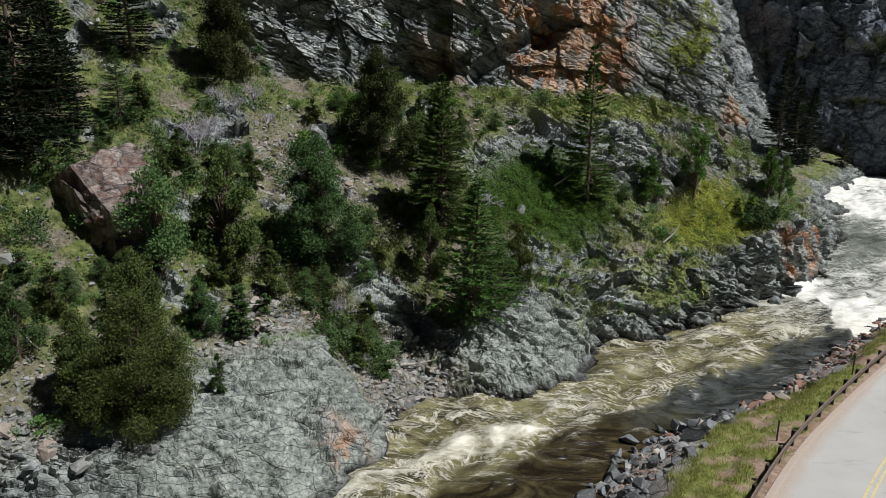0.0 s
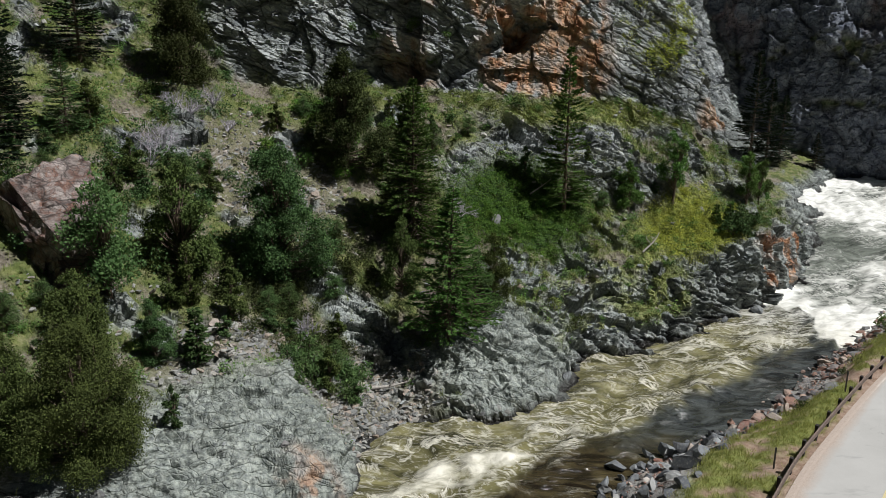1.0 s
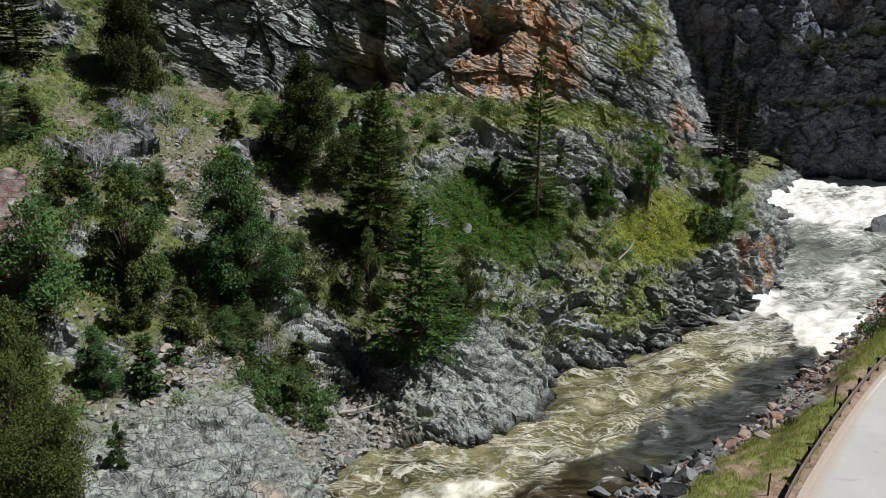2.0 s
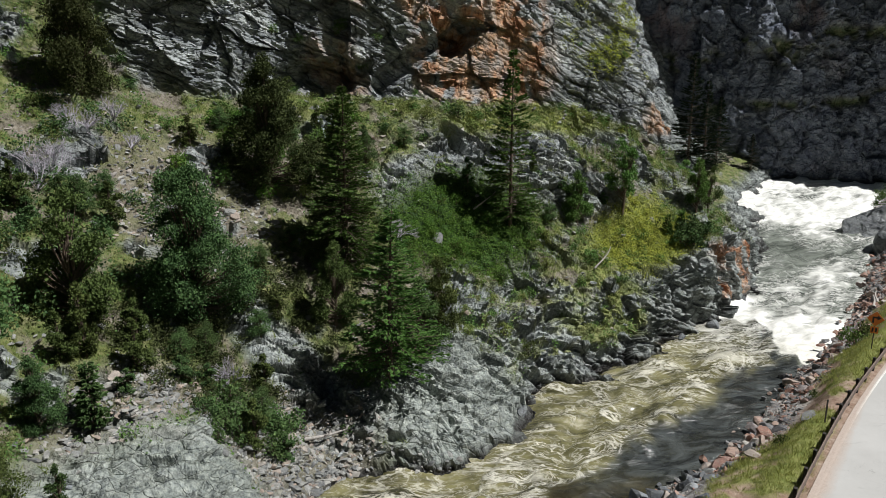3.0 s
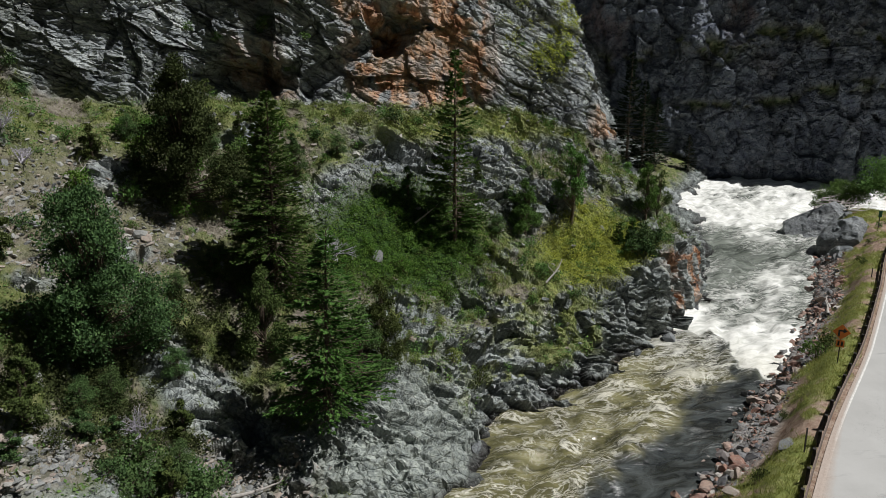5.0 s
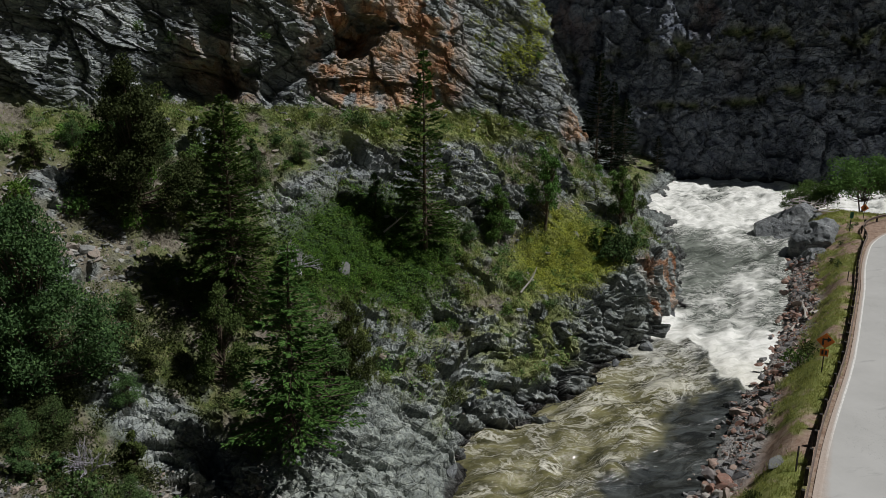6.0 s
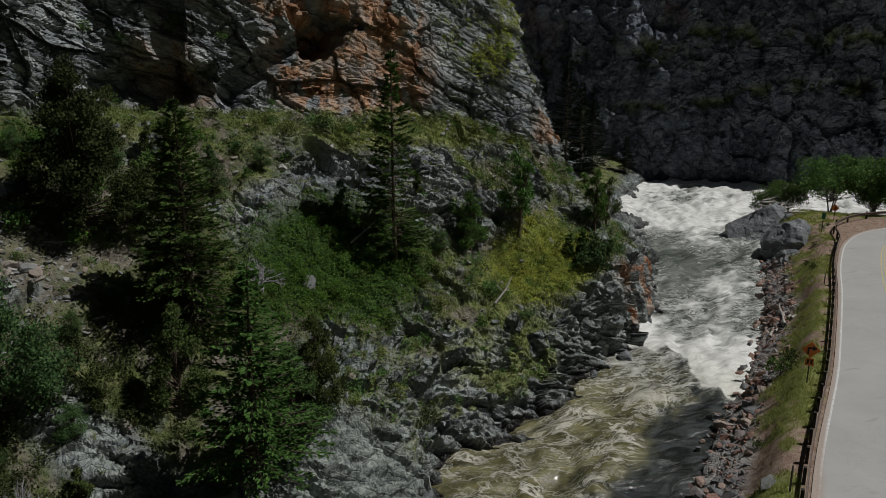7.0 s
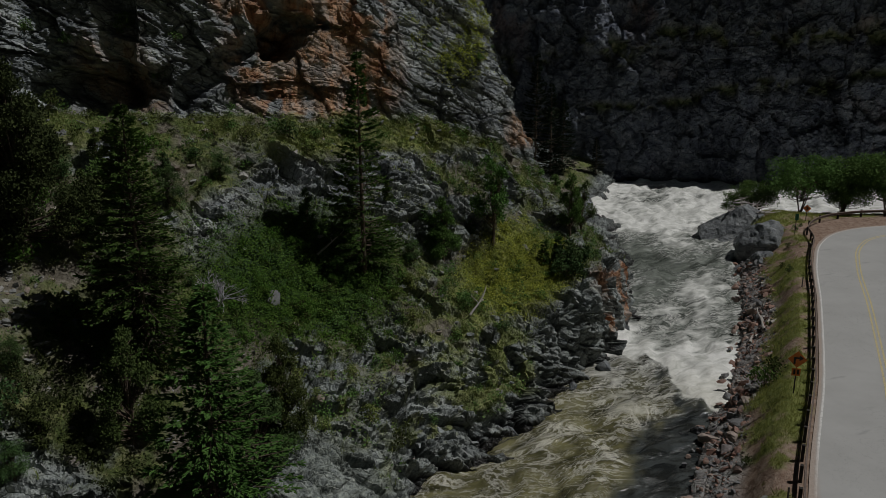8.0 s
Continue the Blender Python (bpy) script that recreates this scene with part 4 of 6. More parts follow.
def spruce_mesh(H, R, seed, levels=0.30, droop=0.35, gap=0.0, start=0.05):
    g = np.random.default_rng(seed)
    wood = ([], [])
    bend = g.normal(0, 0.012, 2) * H
    trunk = [(bend[0] * t * t, bend[1] * t * t, H * t) for t in np.linspace(-0.03, 1, 9)]
    tube(wood, trunk, 0.011 * H + 0.03, 0.02, 7)
    B, W, L, Wd = [], [], [], []
    for h in np.arange(start * H, H * 0.985, levels):
        t = h / H
        reach = R * ((1 - t) ** 0.85) * (0.55 + 0.45 * min(1, t / 0.12))
        for _ in range(int(g.integers(5, 8))):
            if g.random() < gap:
                continue
            az, ln = g.uniform(0, 2 * math.pi), max(0.18, reach * g.uniform(0.62, 1.15))
            out, lat = np.array([math.cos(az), math.sin(az), 0]), np.array([-math.sin(az), math.cos(az), 0])
            u = np.linspace(0.0, 1, 5)[:, None]
            c0 = np.array([bend[0] * t * t, bend[1] * t * t, h + g.uniform(-0.15, 0.15)])
            path = c0 + out * u * ln + np.array([0, 0, 1.0]) * ln * ((0.25 * t + 0.05) * u - droop * (1 - t) * u ** 2 + 0.16 * u ** 3)
            tube(wood, path, 0.012 + 0.012 * ln, 0.006, 3)
            m = int(7 + ln * 12)
            f = g.uniform(0.12, 1, m) ** 0.8
            at = np.stack([np.interp(f, u[:, 0], path[:, k]) for k in range(3)], 1)
            sd = g.choice([-1.0, 1.0], m)
            at += lat * (sd * (1.05 - f) * 0.26 * ln * g.uniform(0, 1, m))[:, None]
            way = unit(out * 0.9 + lat * (sd * g.uniform(0.2, 0.9, m))[:, None] + np.array([0, 0, 1]) * g.normal(-0.02, 0.28, m)[:, None])
            B.append(at), W.append(way), L.append(g.uniform(0.17, 0.36, m)), Wd.append(g.uniform(0.036, 0.078, m))
    v, q = sprays(np.concatenate(B), np.concatenate(W), np.concatenate(L), np.concatenate(Wd), g)
    return np_mesh("trunk", wood[0], wood[1]), np_mesh("crown", v, q, smooth=False)


def lobed_mesh(H, R, seed, lobes=26, count=5200, cone=0.55, lift=0.9, leaf=(0.16, 0.34), fat=0.22, low=0.06, stem=0.02, stems=1, lobe_size=0.27):
    """A bushy crown of many tufted lobes round forking limbs."""
    g = np.random.default_rng(seed)
    wood = ([], [])
    centres, radii = [], []
    limbs = max(7, lobes // 11)
    for k in range(lobes):
        # every few tufts share a limb of the crown, so that the outline is lumpy with gaps between the limbs
        b = k * limbs // lobes
        gb = np.random.default_rng(seed * 100 + b)
        t = (b + gb.uniform(0.2, 0.9)) / limbs
        wide = (1 - t) ** cone * min(1.0, 0.5 + t * 3.0)
        az, r = b * 2.4 + gb.uniform(-0.5, 0.5), R * wide * gb.uniform(0.35, 0.72)
        knot = R * 0.40 * (0.35 + 0.75 * wide) * gb.uniform(0.75, 1.15)
        off = unit(g.normal(size=3)) * knot * g.uniform(0.3, 1.0) * np.array([1, 1, 1.15])
        size = R * lobe_size * (0.6 + 0.5 * wide) * g.uniform(0.6, 1.25)
        z = H * (low + (0.93 - low) * t) + off[2]
        centres.append((math.cos(az) * r + off[0], math.sin(az) * r + off[1], min(max(z, low * H + 0.3 * size), H - size * 0.5)))
        radii.append(size)
    C, Rd = np.array(centres), np.array(radii)
    for k in range(stems):
        az = 2 * math.pi * k / max(1, stems) + g.uniform(0, 1)
        lean = 0.0 if stems == 1 else 0.22 * R
        tube(wood, [(math.cos(az) * lean * t + 0.03 * H * math.sin(3 * t + k), math.sin(az) * lean * t, H * (0.86 * t - 0.03)) for t in np.linspace(0, 1, 7)], stem * H + 0.03, 0.015, 6)
    for c in C:
        u = np.linspace(0, 1, 3)[:, None]
        root = np.array([0, 0, max(0.05 * H, c[2] * 0.55)])
        tube(wood, root + (c - root) * u + np.array([0, 0, -0.06 * R]) * np.sin(u * math.pi), 0.012 * H * 0.5 + 0.012, 0.008, 3)
    which = g.choice(lobes, count, p=Rd ** 2 / (Rd ** 2).sum())
    out = unit(g.normal(size=(count, 3)))
    out[:, 2] = np.where(out[:, 2] < -0.5, -out[:, 2], out[:, 2])
    depth = g.uniform(0.35, 1.0, count) ** 0.45
    at = C[which] + out * (Rd[which] * depth)[:, None] * np.array([1, 1, 1.15])
    at += g.normal(0, 0.03 * R, (count, 3))
    at[:, 2] = np.maximum(at[:, 2], 0.02 * H)
    way = unit(0.5 * out + np.array([0, 0, lift]) + g.normal(0, 0.5, (count, 3)))
    nor = unit(0.7 * out + np.array([0, 0, 0.3]) + g.normal(0, 0.6, (count, 3)))
    way = unit(way - 0.8 * nor * (way * nor).sum(1, keepdims=True))
    ln = g.uniform(leaf[0], leaf[1], count)
    v, q = blades(at, way, ln, ln * fat * g.uniform(0.8, 1.35, count), g, nor)
    return np_mesh("trunk", wood[0], wood[1]), np_mesh("crown", v, q, smooth=False)


def plant(name, meshes, mat, x, y, z, label, category, group="", size=1.0, high=1.0, turn=0.0, bark=None):
    top = new(name)
    tagged(top, label, category, group)
    top.matrix_world = Matrix.LocRotScale((x, y, z), Euler((0, 0, turn)), (size, size, size * high))
    for key, me, m in (("trunk", meshes[0], bark or MAT_BARK), ("crown", meshes[1], mat)):
        ob = part(key, me, m, top)
        ob.material_slots[0].link = "OBJECT"
        ob.material_slots[0].material = m
    return top


# ---------------------------------------------------------------- trees
def on_hill(s, d):
    x, y = to_xy(s, d)
    return x, y, drop(hill_ob, x, y) - 0.05


SPRUCE_A = spruce_mesh(13.0, 3.8, 201, 0.30)
SPRUCE_B = spruce_mesh(13.0, 3.5, 202, 0.28, 0.30)
SPRUCE_C = spruce_mesh(14.0, 2.9, 203, 0.32, 0.25, 0.06)
SPRUCE_D = spruce_mesh(3.0, 0.85, 204, 0.16, 0.1)
JUNI_A = lobed_mesh(9.0, 3.3, 211, 150, 40000, 0.62, 1.0, (0.08, 0.19), 0.26, 0.03, 0.02, 1, 0.17)
JUNI_B = lobed_mesh(9.5, 3.6, 212, 150, 42000, 0.55, 0.9, (0.08, 0.19), 0.26, 0.03, 0.02, 1, 0.17)
JUNI_C = lobed_mesh(9.0, 4.7, 213, 210, 80000, 0.6, 0.9, (0.07, 0.17), 0.27, 0.03, 0.02, 3, 0.15)
JUNI_D = lobed_mesh(7.0, 2.3, 214, 100, 17000, 0.5, 1.1, (0.08, 0.19), 0.29, 0.03, 0.02, 1, 0.19)
JUNI_E = lobed_mesh(4.2, 1.25, 215, 36, 4000, 0.5, 1.2, (0.09, 0.20), 0.31, 0.04, 0.02, 1, 0.25)
PINE_A = lobed_mesh(7.0, 1.7, 216, 60, 4800, 0.45, 0.7, (0.14, 0.30), 0.16, 0.22, 0.018, 1, 0.24)
PINE_B = lobed_mesh(7.0, 2.2, 217, 60, 6500, 0.4, 0.9, (0.11, 0.24), 0.24, 0.10, 0.02, 1, 0.36)
BROAD = [lobed_mesh(7.4, 6.2, 220 + k, 90, 9000, 0.12, 0.1, (0.16, 0.34), 0.42, 0.44, 0.011, 5, 0.15) for k in range(2)]

spruce_label = "tall dark green spruce with drooping tiered branches on the rocky slope"
for s, d, meshes, size, high, turn, mat, label, name in (
        (37.2, 35.4, SPRUCE_B, 1.12, 0.74, 0.4, MAT_SPRUCE, "broad dark green spruce in the gully near the water", "spruce_tree"),
        (41.3, 43.3, SPRUCE_A, 1.02, 1.0, 1.3, MAT_SPRUCE, spruce_label, "spruce_tree"),
        (42.2, 44.6, SPRUCE_A, 0.85, 1.0, 2.9, MAT_OLIVE, "slim olive spruce close beside a taller dark one", "spruce_tree"),
        (56.0, 39.2, SPRUCE_C, 0.98, 1.05, 2.0, MAT_SPRUCE, "tall sparse fir with gaps between thin branches below the cave", "fir_tree"),
        (14.0, 56.0, SPRUCE_B, 1.45, 1.0, 2.2, MAT_SPRUCE_SHADED, "very tall dark spruce high on the slope", "spruce_tree"),
        (8.5, 58.0, SPRUCE_B, 1.30, 1.0, 4.2, MAT_SPRUCE_SHADED, "very tall dark spruce high on the slope", "spruce_tree"),
        (22.0, 60.0, SPRUCE_A, 0.55, 0.85, 0.2, MAT_PINE, "young bright green spruce beside a tall dark one", "spruce_tree"),
        (20.9, 40.4, SPRUCE_D, 1.12, 1.0, 0.6, MAT_PINE, "small conical juniper with rusty lower twigs on scree", "juniper_tree"),
        (71.3, 30.6, SPRUCE_D, 0.80, 1.0, 0.9, MAT_SPRUCE, "tiny dark spruce on the promontory top", "spruce_tree"),
        (70.2, 31.4, SPRUCE_D, 0.66, 1.0, 1.9, MAT_SPRUCE, "tiny dark spruce on the promontory top", "spruce_tree"),
        (33.5, 63.9, JUNI_A, 1.3, 0.95, 0.3, MAT_DARKJUNIPER, "large dark rounded juniper beside a grey cliff", "juniper_tree"),
        (41.2, 51.3, JUNI_A, 1.26, 0.88, 1.7, MAT_DARKJUNIPER, "dark dense conical juniper on the mid slope", "juniper_tree"),
        (30.2, 45.2, JUNI_B, 1.22, 0.86, 2.4, MAT_JUNIPER, "broad grey-green juniper on rubble", "juniper_tree"),
        (23.2, 46.2, JUNI_D, 1.3, 0.86, 0.5, MAT_OLIVE, "olive-green juniper with dense upright sprays", "juniper_tree"),
        (22.6, 44.2, JUNI_E, 1.0, 1.0, 1.5, MAT_OLIVE, "small conical olive juniper on the slope", "juniper_tree"),
        (18.0, 45.0, PINE_B, 1.25, 0.85, 2.5, MAT_PINE, "light green young pine with tufted branches beside a boulder", "pine_tree"),
        (13.8, 38.4, JUNI_B, 0.86, 0.98, 2.0, MAT_OLIVE, "olive juniper in a clump of trees", "juniper_tree"),
        (10.4, 38.0, JUNI_A, 0.80, 0.86, 0.9, MAT_OLIVE, "olive juniper in a clump of trees", "juniper_tree"),
        (12.9, 36.4, JUNI_C, 0.88, 0.95, 0.0, MAT_OLIVE, "very large spreading olive juniper above the slab rock", "juniper_tree"),
        (15.4, 42.4, JUNI_D, 0.95, 0.8, 3.0, MAT_OLIVE, "olive juniper in a clump of trees", "juniper_tree"),
        (39.9, 35.4, JUNI_D, 0.95, 0.8, 1.0, MAT_PINE, "light green juniper beside a broad spruce", "juniper_tree"),
        (18.8, 41.4, JUNI_D, 0.6, 0.95, 4.0, MAT_JUNIPER, "dark juniper in a clump of trees", "juniper_tree"),
        (8.6, 41.8, JUNI_D, 0.75, 0.85, 2.0, MAT_JUNIPER, "green juniper growing against a larger olive one", "juniper_tree"),
        (17.3, 36.4, JUNI_E, 0.56, 1.05, 0.7, MAT_JUNIPER, "small upright juniper in a crack of the slab", "juniper_tree"),
        (19.1, 42.7, JUNI_E, 0.66, 1.0, 1.1, MAT_JUNIPER, "small upright juniper on scree", "juniper_tree"),
        (41.9, 35.2, JUNI_D, 0.72, 1.05, 2.9, MAT_OLIVE, "brownish green juniper behind the pale outcrop", "juniper_tree"),
        (37.8, 41.0, JUNI_D, 0.80, 1.05, 0.9, MAT_OLIVE, "brown-tinged juniper beside tall spruces", "juniper_tree"),
        (67.5, 34.7, PINE_A, 1.0, 1.0, 0.4, MAT_SPRUCE, "slender pine with a bare lower trunk above yellow shrubs", "pine_tree"),
        (62.6, 36.6, JUNI_D, 0.80, 0.82, 1.4, MAT_SPRUCE, "rounded dark green juniper on the bench", "juniper_tree"),
        (76.2, 31.0, PINE_A, 0.85, 1.0, 2.4, MAT_SPRUCE, "slender pine at the edge of the cliff", "pine_tree"),
        (78.2, 30.6, PINE_A, 0.72, 1.0, 3.4, MAT_OLIVE, "slender pine at the edge of the cliff", "pine_tree"),
        (54.6, 42.6, JUNI_E, 0.75, 0.9, 1.0, MAT_JUNIPER, "low juniper under a rock ledge", "juniper_tree")):
    x, y, z = on_hill(s, d)
    plant(name, meshes, mat, x, y, z, label, "tree", "trees on the slope", size, high, turn)

for k, (s, d, size) in enumerate(((123.0, 18.4, 0.62), (124.0, 13.2, 0.95), (126.0, 8.0, 0.95), (124.5, 2.4, 1.05), (128.0, 3.0, 0.9), (123.0, -3.5, 1.0), (121.6, 20.0, 0.5), (122.4, 8.5, 0.55))):
    x, y = to_xy(s, d)
    plant("streamside_tree", BROAD[k % 2], MAT_SHRUB, x, y, drop(bank_ob, x, y) - 0.05, "leafy green streamside tree with thin leaning stems behind the guardrail", "tree", "trees at the bend", size, 0.98, k * 1.3)

for k, (u, w) in enumerate(((97, 38.5), (99, 42.0), (92.5, 36.5), (94, 40), (103, 40.5), (106, 44), (101, 46), (88.5, 37.5), (110, 43))):
    x, y, z = on_hill(u, w)
    plant("bush", JUNI_E, MAT_SHRUB, x, y, z, "dense green bush on the low bank behind the cliff", "bush", "bushes behind the cliff", (1.2, 1.5, 1.8)[k % 3], 0.6, k * 0.9)
# conifers at the foot of the far wall, the shade there painted into their needles
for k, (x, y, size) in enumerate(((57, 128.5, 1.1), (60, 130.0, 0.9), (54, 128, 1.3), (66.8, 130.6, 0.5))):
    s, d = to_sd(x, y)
    plant("spruce_tree", SPRUCE_A if k % 2 else SPRUCE_C, MAT_SPRUCE_SHADED, x, y, drop(hill_ob, x, y) - 0.1, "dark spruce in shade before the far rock wall", "tree", "trees at the far wall", size, 1.0, k * 1.1)

# ---------------------------------------------------------------- middle-sized bushes and young trees
for k, (s, d, size) in enumerate(((16.6, 50.8, 0.42), (20.8, 52.4, 0.62), (22.4, 53.6, 0.70), (24.2, 53.0, 0.66), (27.4, 53.2, 0.85), (28.9, 52.2, 0.72), (26.0, 50.0, 0.62), (24.6, 48.6, 0.60), (19.4, 47.6, 0.62),
                                  (13.6, 43.0, 0.62), (11.2, 44.6, 0.70), (8.8, 45.0, 0.75), (7.0, 43.6, 0.62), (14.6, 45.6, 0.55), (31.5, 47.6, 0.52), (33.0, 45.2, 0.55), (36.2, 46.6, 0.5), (35.0, 43.6, 0.48), (38.8, 46.6, 0.6),
                                  (45.0, 46.6, 0.62), (46.8, 48.2, 0.55), (44.2, 50.2, 0.5), (43.2, 47.2, 0.72), (47.4, 51.0, 0.5), (50.2, 50.2, 0.5), (30.2, 39.4, 0.62), (28.4, 37.8, 0.75), (29.6, 36.6, 0.6), (18.6, 55.2, 0.65), (14.6, 53.0, 0.8), (19.8, 58.0, 0.7),
                                  (24.6, 61.2, 0.6), (10.2, 54.6, 0.9), (6.6, 52.6, 0.95), (29.3, 43.3, 0.7), (31.8, 41.2, 0.62), (28.2, 41.6, 0.55), (33.4, 43.4, 0.6), (11.2, 43.8, 0.8), (10.3, 46.2, 0.7), (12.4, 45.0, 0.62), (24.2, 54.7, 0.8), (26.7, 54.0, 0.75), (29.8, 54.3, 0.6), (23.7, 60.2, 0.9), (17.9, 58.7, 0.8), (16.4, 62.1, 1.0), (44.9, 51.2, 0.7), (46.4, 49.6, 0.8), (48.6, 48.4, 0.7), (21.4, 44.4, 0.7), (16.0, 44.4, 0.7), (41.0, 57.1, 0.6), (38.0, 56.9, 0.7), (43.0, 55.2, 0.6), (45.4, 53.8, 0.65), (47.6, 53.0, 0.5), (39.6, 54.4, 0.5), (52.4, 47.6, 0.5), (24.5, 42.5, 0.8), (26.5, 41.5, 0.6), (27.5, 43.0, 0.62), (25.5, 44.2, 0.7), (23.2, 41.2, 0.5), (59.8, 37.6, 0.5), (61.0, 40.2, 0.4), (66.6, 36.2, 0.42), (4.6, 39.6, 0.8), (5.6, 34.4, 0.6))):
    x, y, z = on_hill(s, d)
    meshes, mat, label = ((JUNI_E, MAT_JUNIPER, "dark green young juniper on the slope"), (PINE_B, MAT_PINE, "green bushy young pine on the slope"), (JUNI_E, MAT_OLIVE, "olive-green young juniper on the slope"))[k % 3]
    plant("young_tree", meshes, mat, x, y, z, label, "tree", "young trees on the slope", size * (0.72 if meshes is PINE_B else 1.2), 0.55 + 0.12 * (k % 3), k * 0.7)
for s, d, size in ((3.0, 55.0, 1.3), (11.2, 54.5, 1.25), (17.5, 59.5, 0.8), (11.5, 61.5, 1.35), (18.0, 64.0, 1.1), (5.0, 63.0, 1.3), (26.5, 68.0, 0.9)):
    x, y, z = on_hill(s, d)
    plant("spruce_tree", SPRUCE_B, MAT_SPRUCE_SHADED, x, y, z, "very tall dark spruce high on the slope", "tree", "trees on the slope", size, 1.0, s)

# ---------------------------------------------------------------- shrubs
SHRUBS = [lobed_mesh(1.3, 0.95, 231 + k, 12, 430, 0.3, 0.7, (0.10, 0.22), 0.32, 0.12, 0.012, 2, 0.42) for k in range(4)]


def scatter(weight, n, seed):
    g = np.random.default_rng(seed)
    s, d, out = HILL[0], HILL[1], HILL[2]
    ok = (s > 4) & (s < 88)
    w = np.where(ok, weight, 0)
    return out[g.choice(len(w), n, p=w / w.sum(), replace=n > 1000)], g


hs, hd, hp, h_rock, h_grass, h_scree, h_cliff, h_meadow, h_v, h_calm, h_rust = HILL
soil = (1 - h_rock) * (1 - h_cliff) * (hp[:, 2] > 0.8)
for n, seed, weight, mats, label, lo, hi in (
        (20, 301, soil * blob(hs, hd, 52, 41.3, 6.5, 3.4, -20), (MAT_THICKET,), "low dark green shrub in a dense thicket", 0.3, 0.7),
        (10, 302, soil * blob(hs, hd, 68, 32.2, 5.0, 2.8, -15), (MAT_YELLOW,), "low yellow-green shrub in a sunny patch", 0.25, 0.6),
        (62, 303, soil * (1 - h_meadow) * step(20, 60, hs) * (1 - 0.7 * h_scree), (MAT_SHRUB, MAT_JUNIPER, MAT_OLIVE, MAT_GRASS), "small mountain shrub on the slope", 0.35, 0.95),
        (56, 304, soil * (1 - h_meadow) * (1 - step(20, 40, hs)) * (1 - 0.7 * h_scree), (MAT_SHRUB, MAT_OLIVE, MAT_SHRUB, MAT_GRASS), "small mountain shrub on the slope", 0.35, 1.0),
        (40, 310, soil * blob(hs, hd, 43, 54.5, 8, 4, -20), (MAT_SHRUB, MAT_THICKET, MAT_JUNIPER), "green shrub below the grey cliff", 0.5, 1.1),
        (16, 305, soil * blob(hs, hd, 29.0, 38.0, 3.0, 2.0), (MAT_PINE,), "green shrub in the gully", 0.8, 1.3),
        (40, 306, (1 - h_cliff) * blob(hs, hd, 49, 35.5, 12, 3.5, -10) * (h_rock < 0.5), (MAT_SHRUB, MAT_GRASS), "green shrub among ledges of rock", 0.35, 0.9),
        (14, 307, blob(hs, hp[:, 2], 76, 25.5, 5, 4) * h_cliff * step(38, 40, hd), (MAT_SHRUB, MAT_YELLOW), "small green shrub on a cliff ledge", 0.25, 0.5),
        (6, 308, blob(hs, hp[:, 2], 53, 24.5, 5, 3) * h_cliff, (MAT_SHRUB,), "small green shrub on a cliff ledge", 0.4, 0.8),
        (9, 309, (1 - h_rock) * blob(hs, hd, 71.5, 28.8, 2.2, 1.6), (MAT_JUNIPER,), "dark green shrub on the promontory edge", 0.9, 1.5)):
    spots, g = scatter(weight + 1e-12, n, seed)
    for p in spots:
        m = mats[int(g.integers(len(mats)))]
        me = SHRUBS[int(g.integers(4))]
        top = new("shrub")
        size = g.uniform(lo, hi)
        top.matrix_world = Matrix.LocRotScale(Vector(p) - Vector((0, 0, 0.08)), Euler((0, 0, g.uniform(0, 6.28))), (size, size, size * g.uniform(0.7, 1.1)))
        tagged(top, label, "shrub", "shrubs on the slope")
        for key, mesh, mm in (("stem", me[0], MAT_BARK), ("foliage", me[1], m)):
            ob = new(key, mesh)
            ob.parent = top
            if not mesh.materials:
                mesh.materials.append(mm)
            ob.material_slots[0].link = "OBJECT"
            ob.material_slots[0].material = mm


# the same shrubs, past counting, as undergrowth
def undergrowth(name, weight, n, seed, mat, lo, hi, label):
    spots, g = scatter(weight + 1e-12, n, seed)
    V, shapes = [], []
    for k in range(4):
        me = SHRUBS[k][1]
        v = np.empty(len(me.vertices) * 3, np.float32)
        me.vertices.foreach_get("co", v)
        shapes.append(v.reshape(-1, 4, 3))
    for p in spots:
        v = shapes[int(g.integers(4))]
        v = v[g.random(len(v)) < 0.34].reshape(-1, 3)
        a, size = g.uniform(0, 6.28), g.uniform(lo, hi)
        m = np.array(Euler((g.normal(0, 0.15), g.normal(0, 0.15), a)).to_matrix())
        V.append((v * (size, size, size * g.uniform(0.6, 1.0))) @ m.T + p - (0, 0, 0.06))
    V = np.concatenate(V)
    me = np_mesh(name, V, np.arange(len(V)).reshape(-1, 4), smooth=False)
    me.materials.append(mat)
    return tagged(new(name, me), label, "undergrowth", kind="stuff")


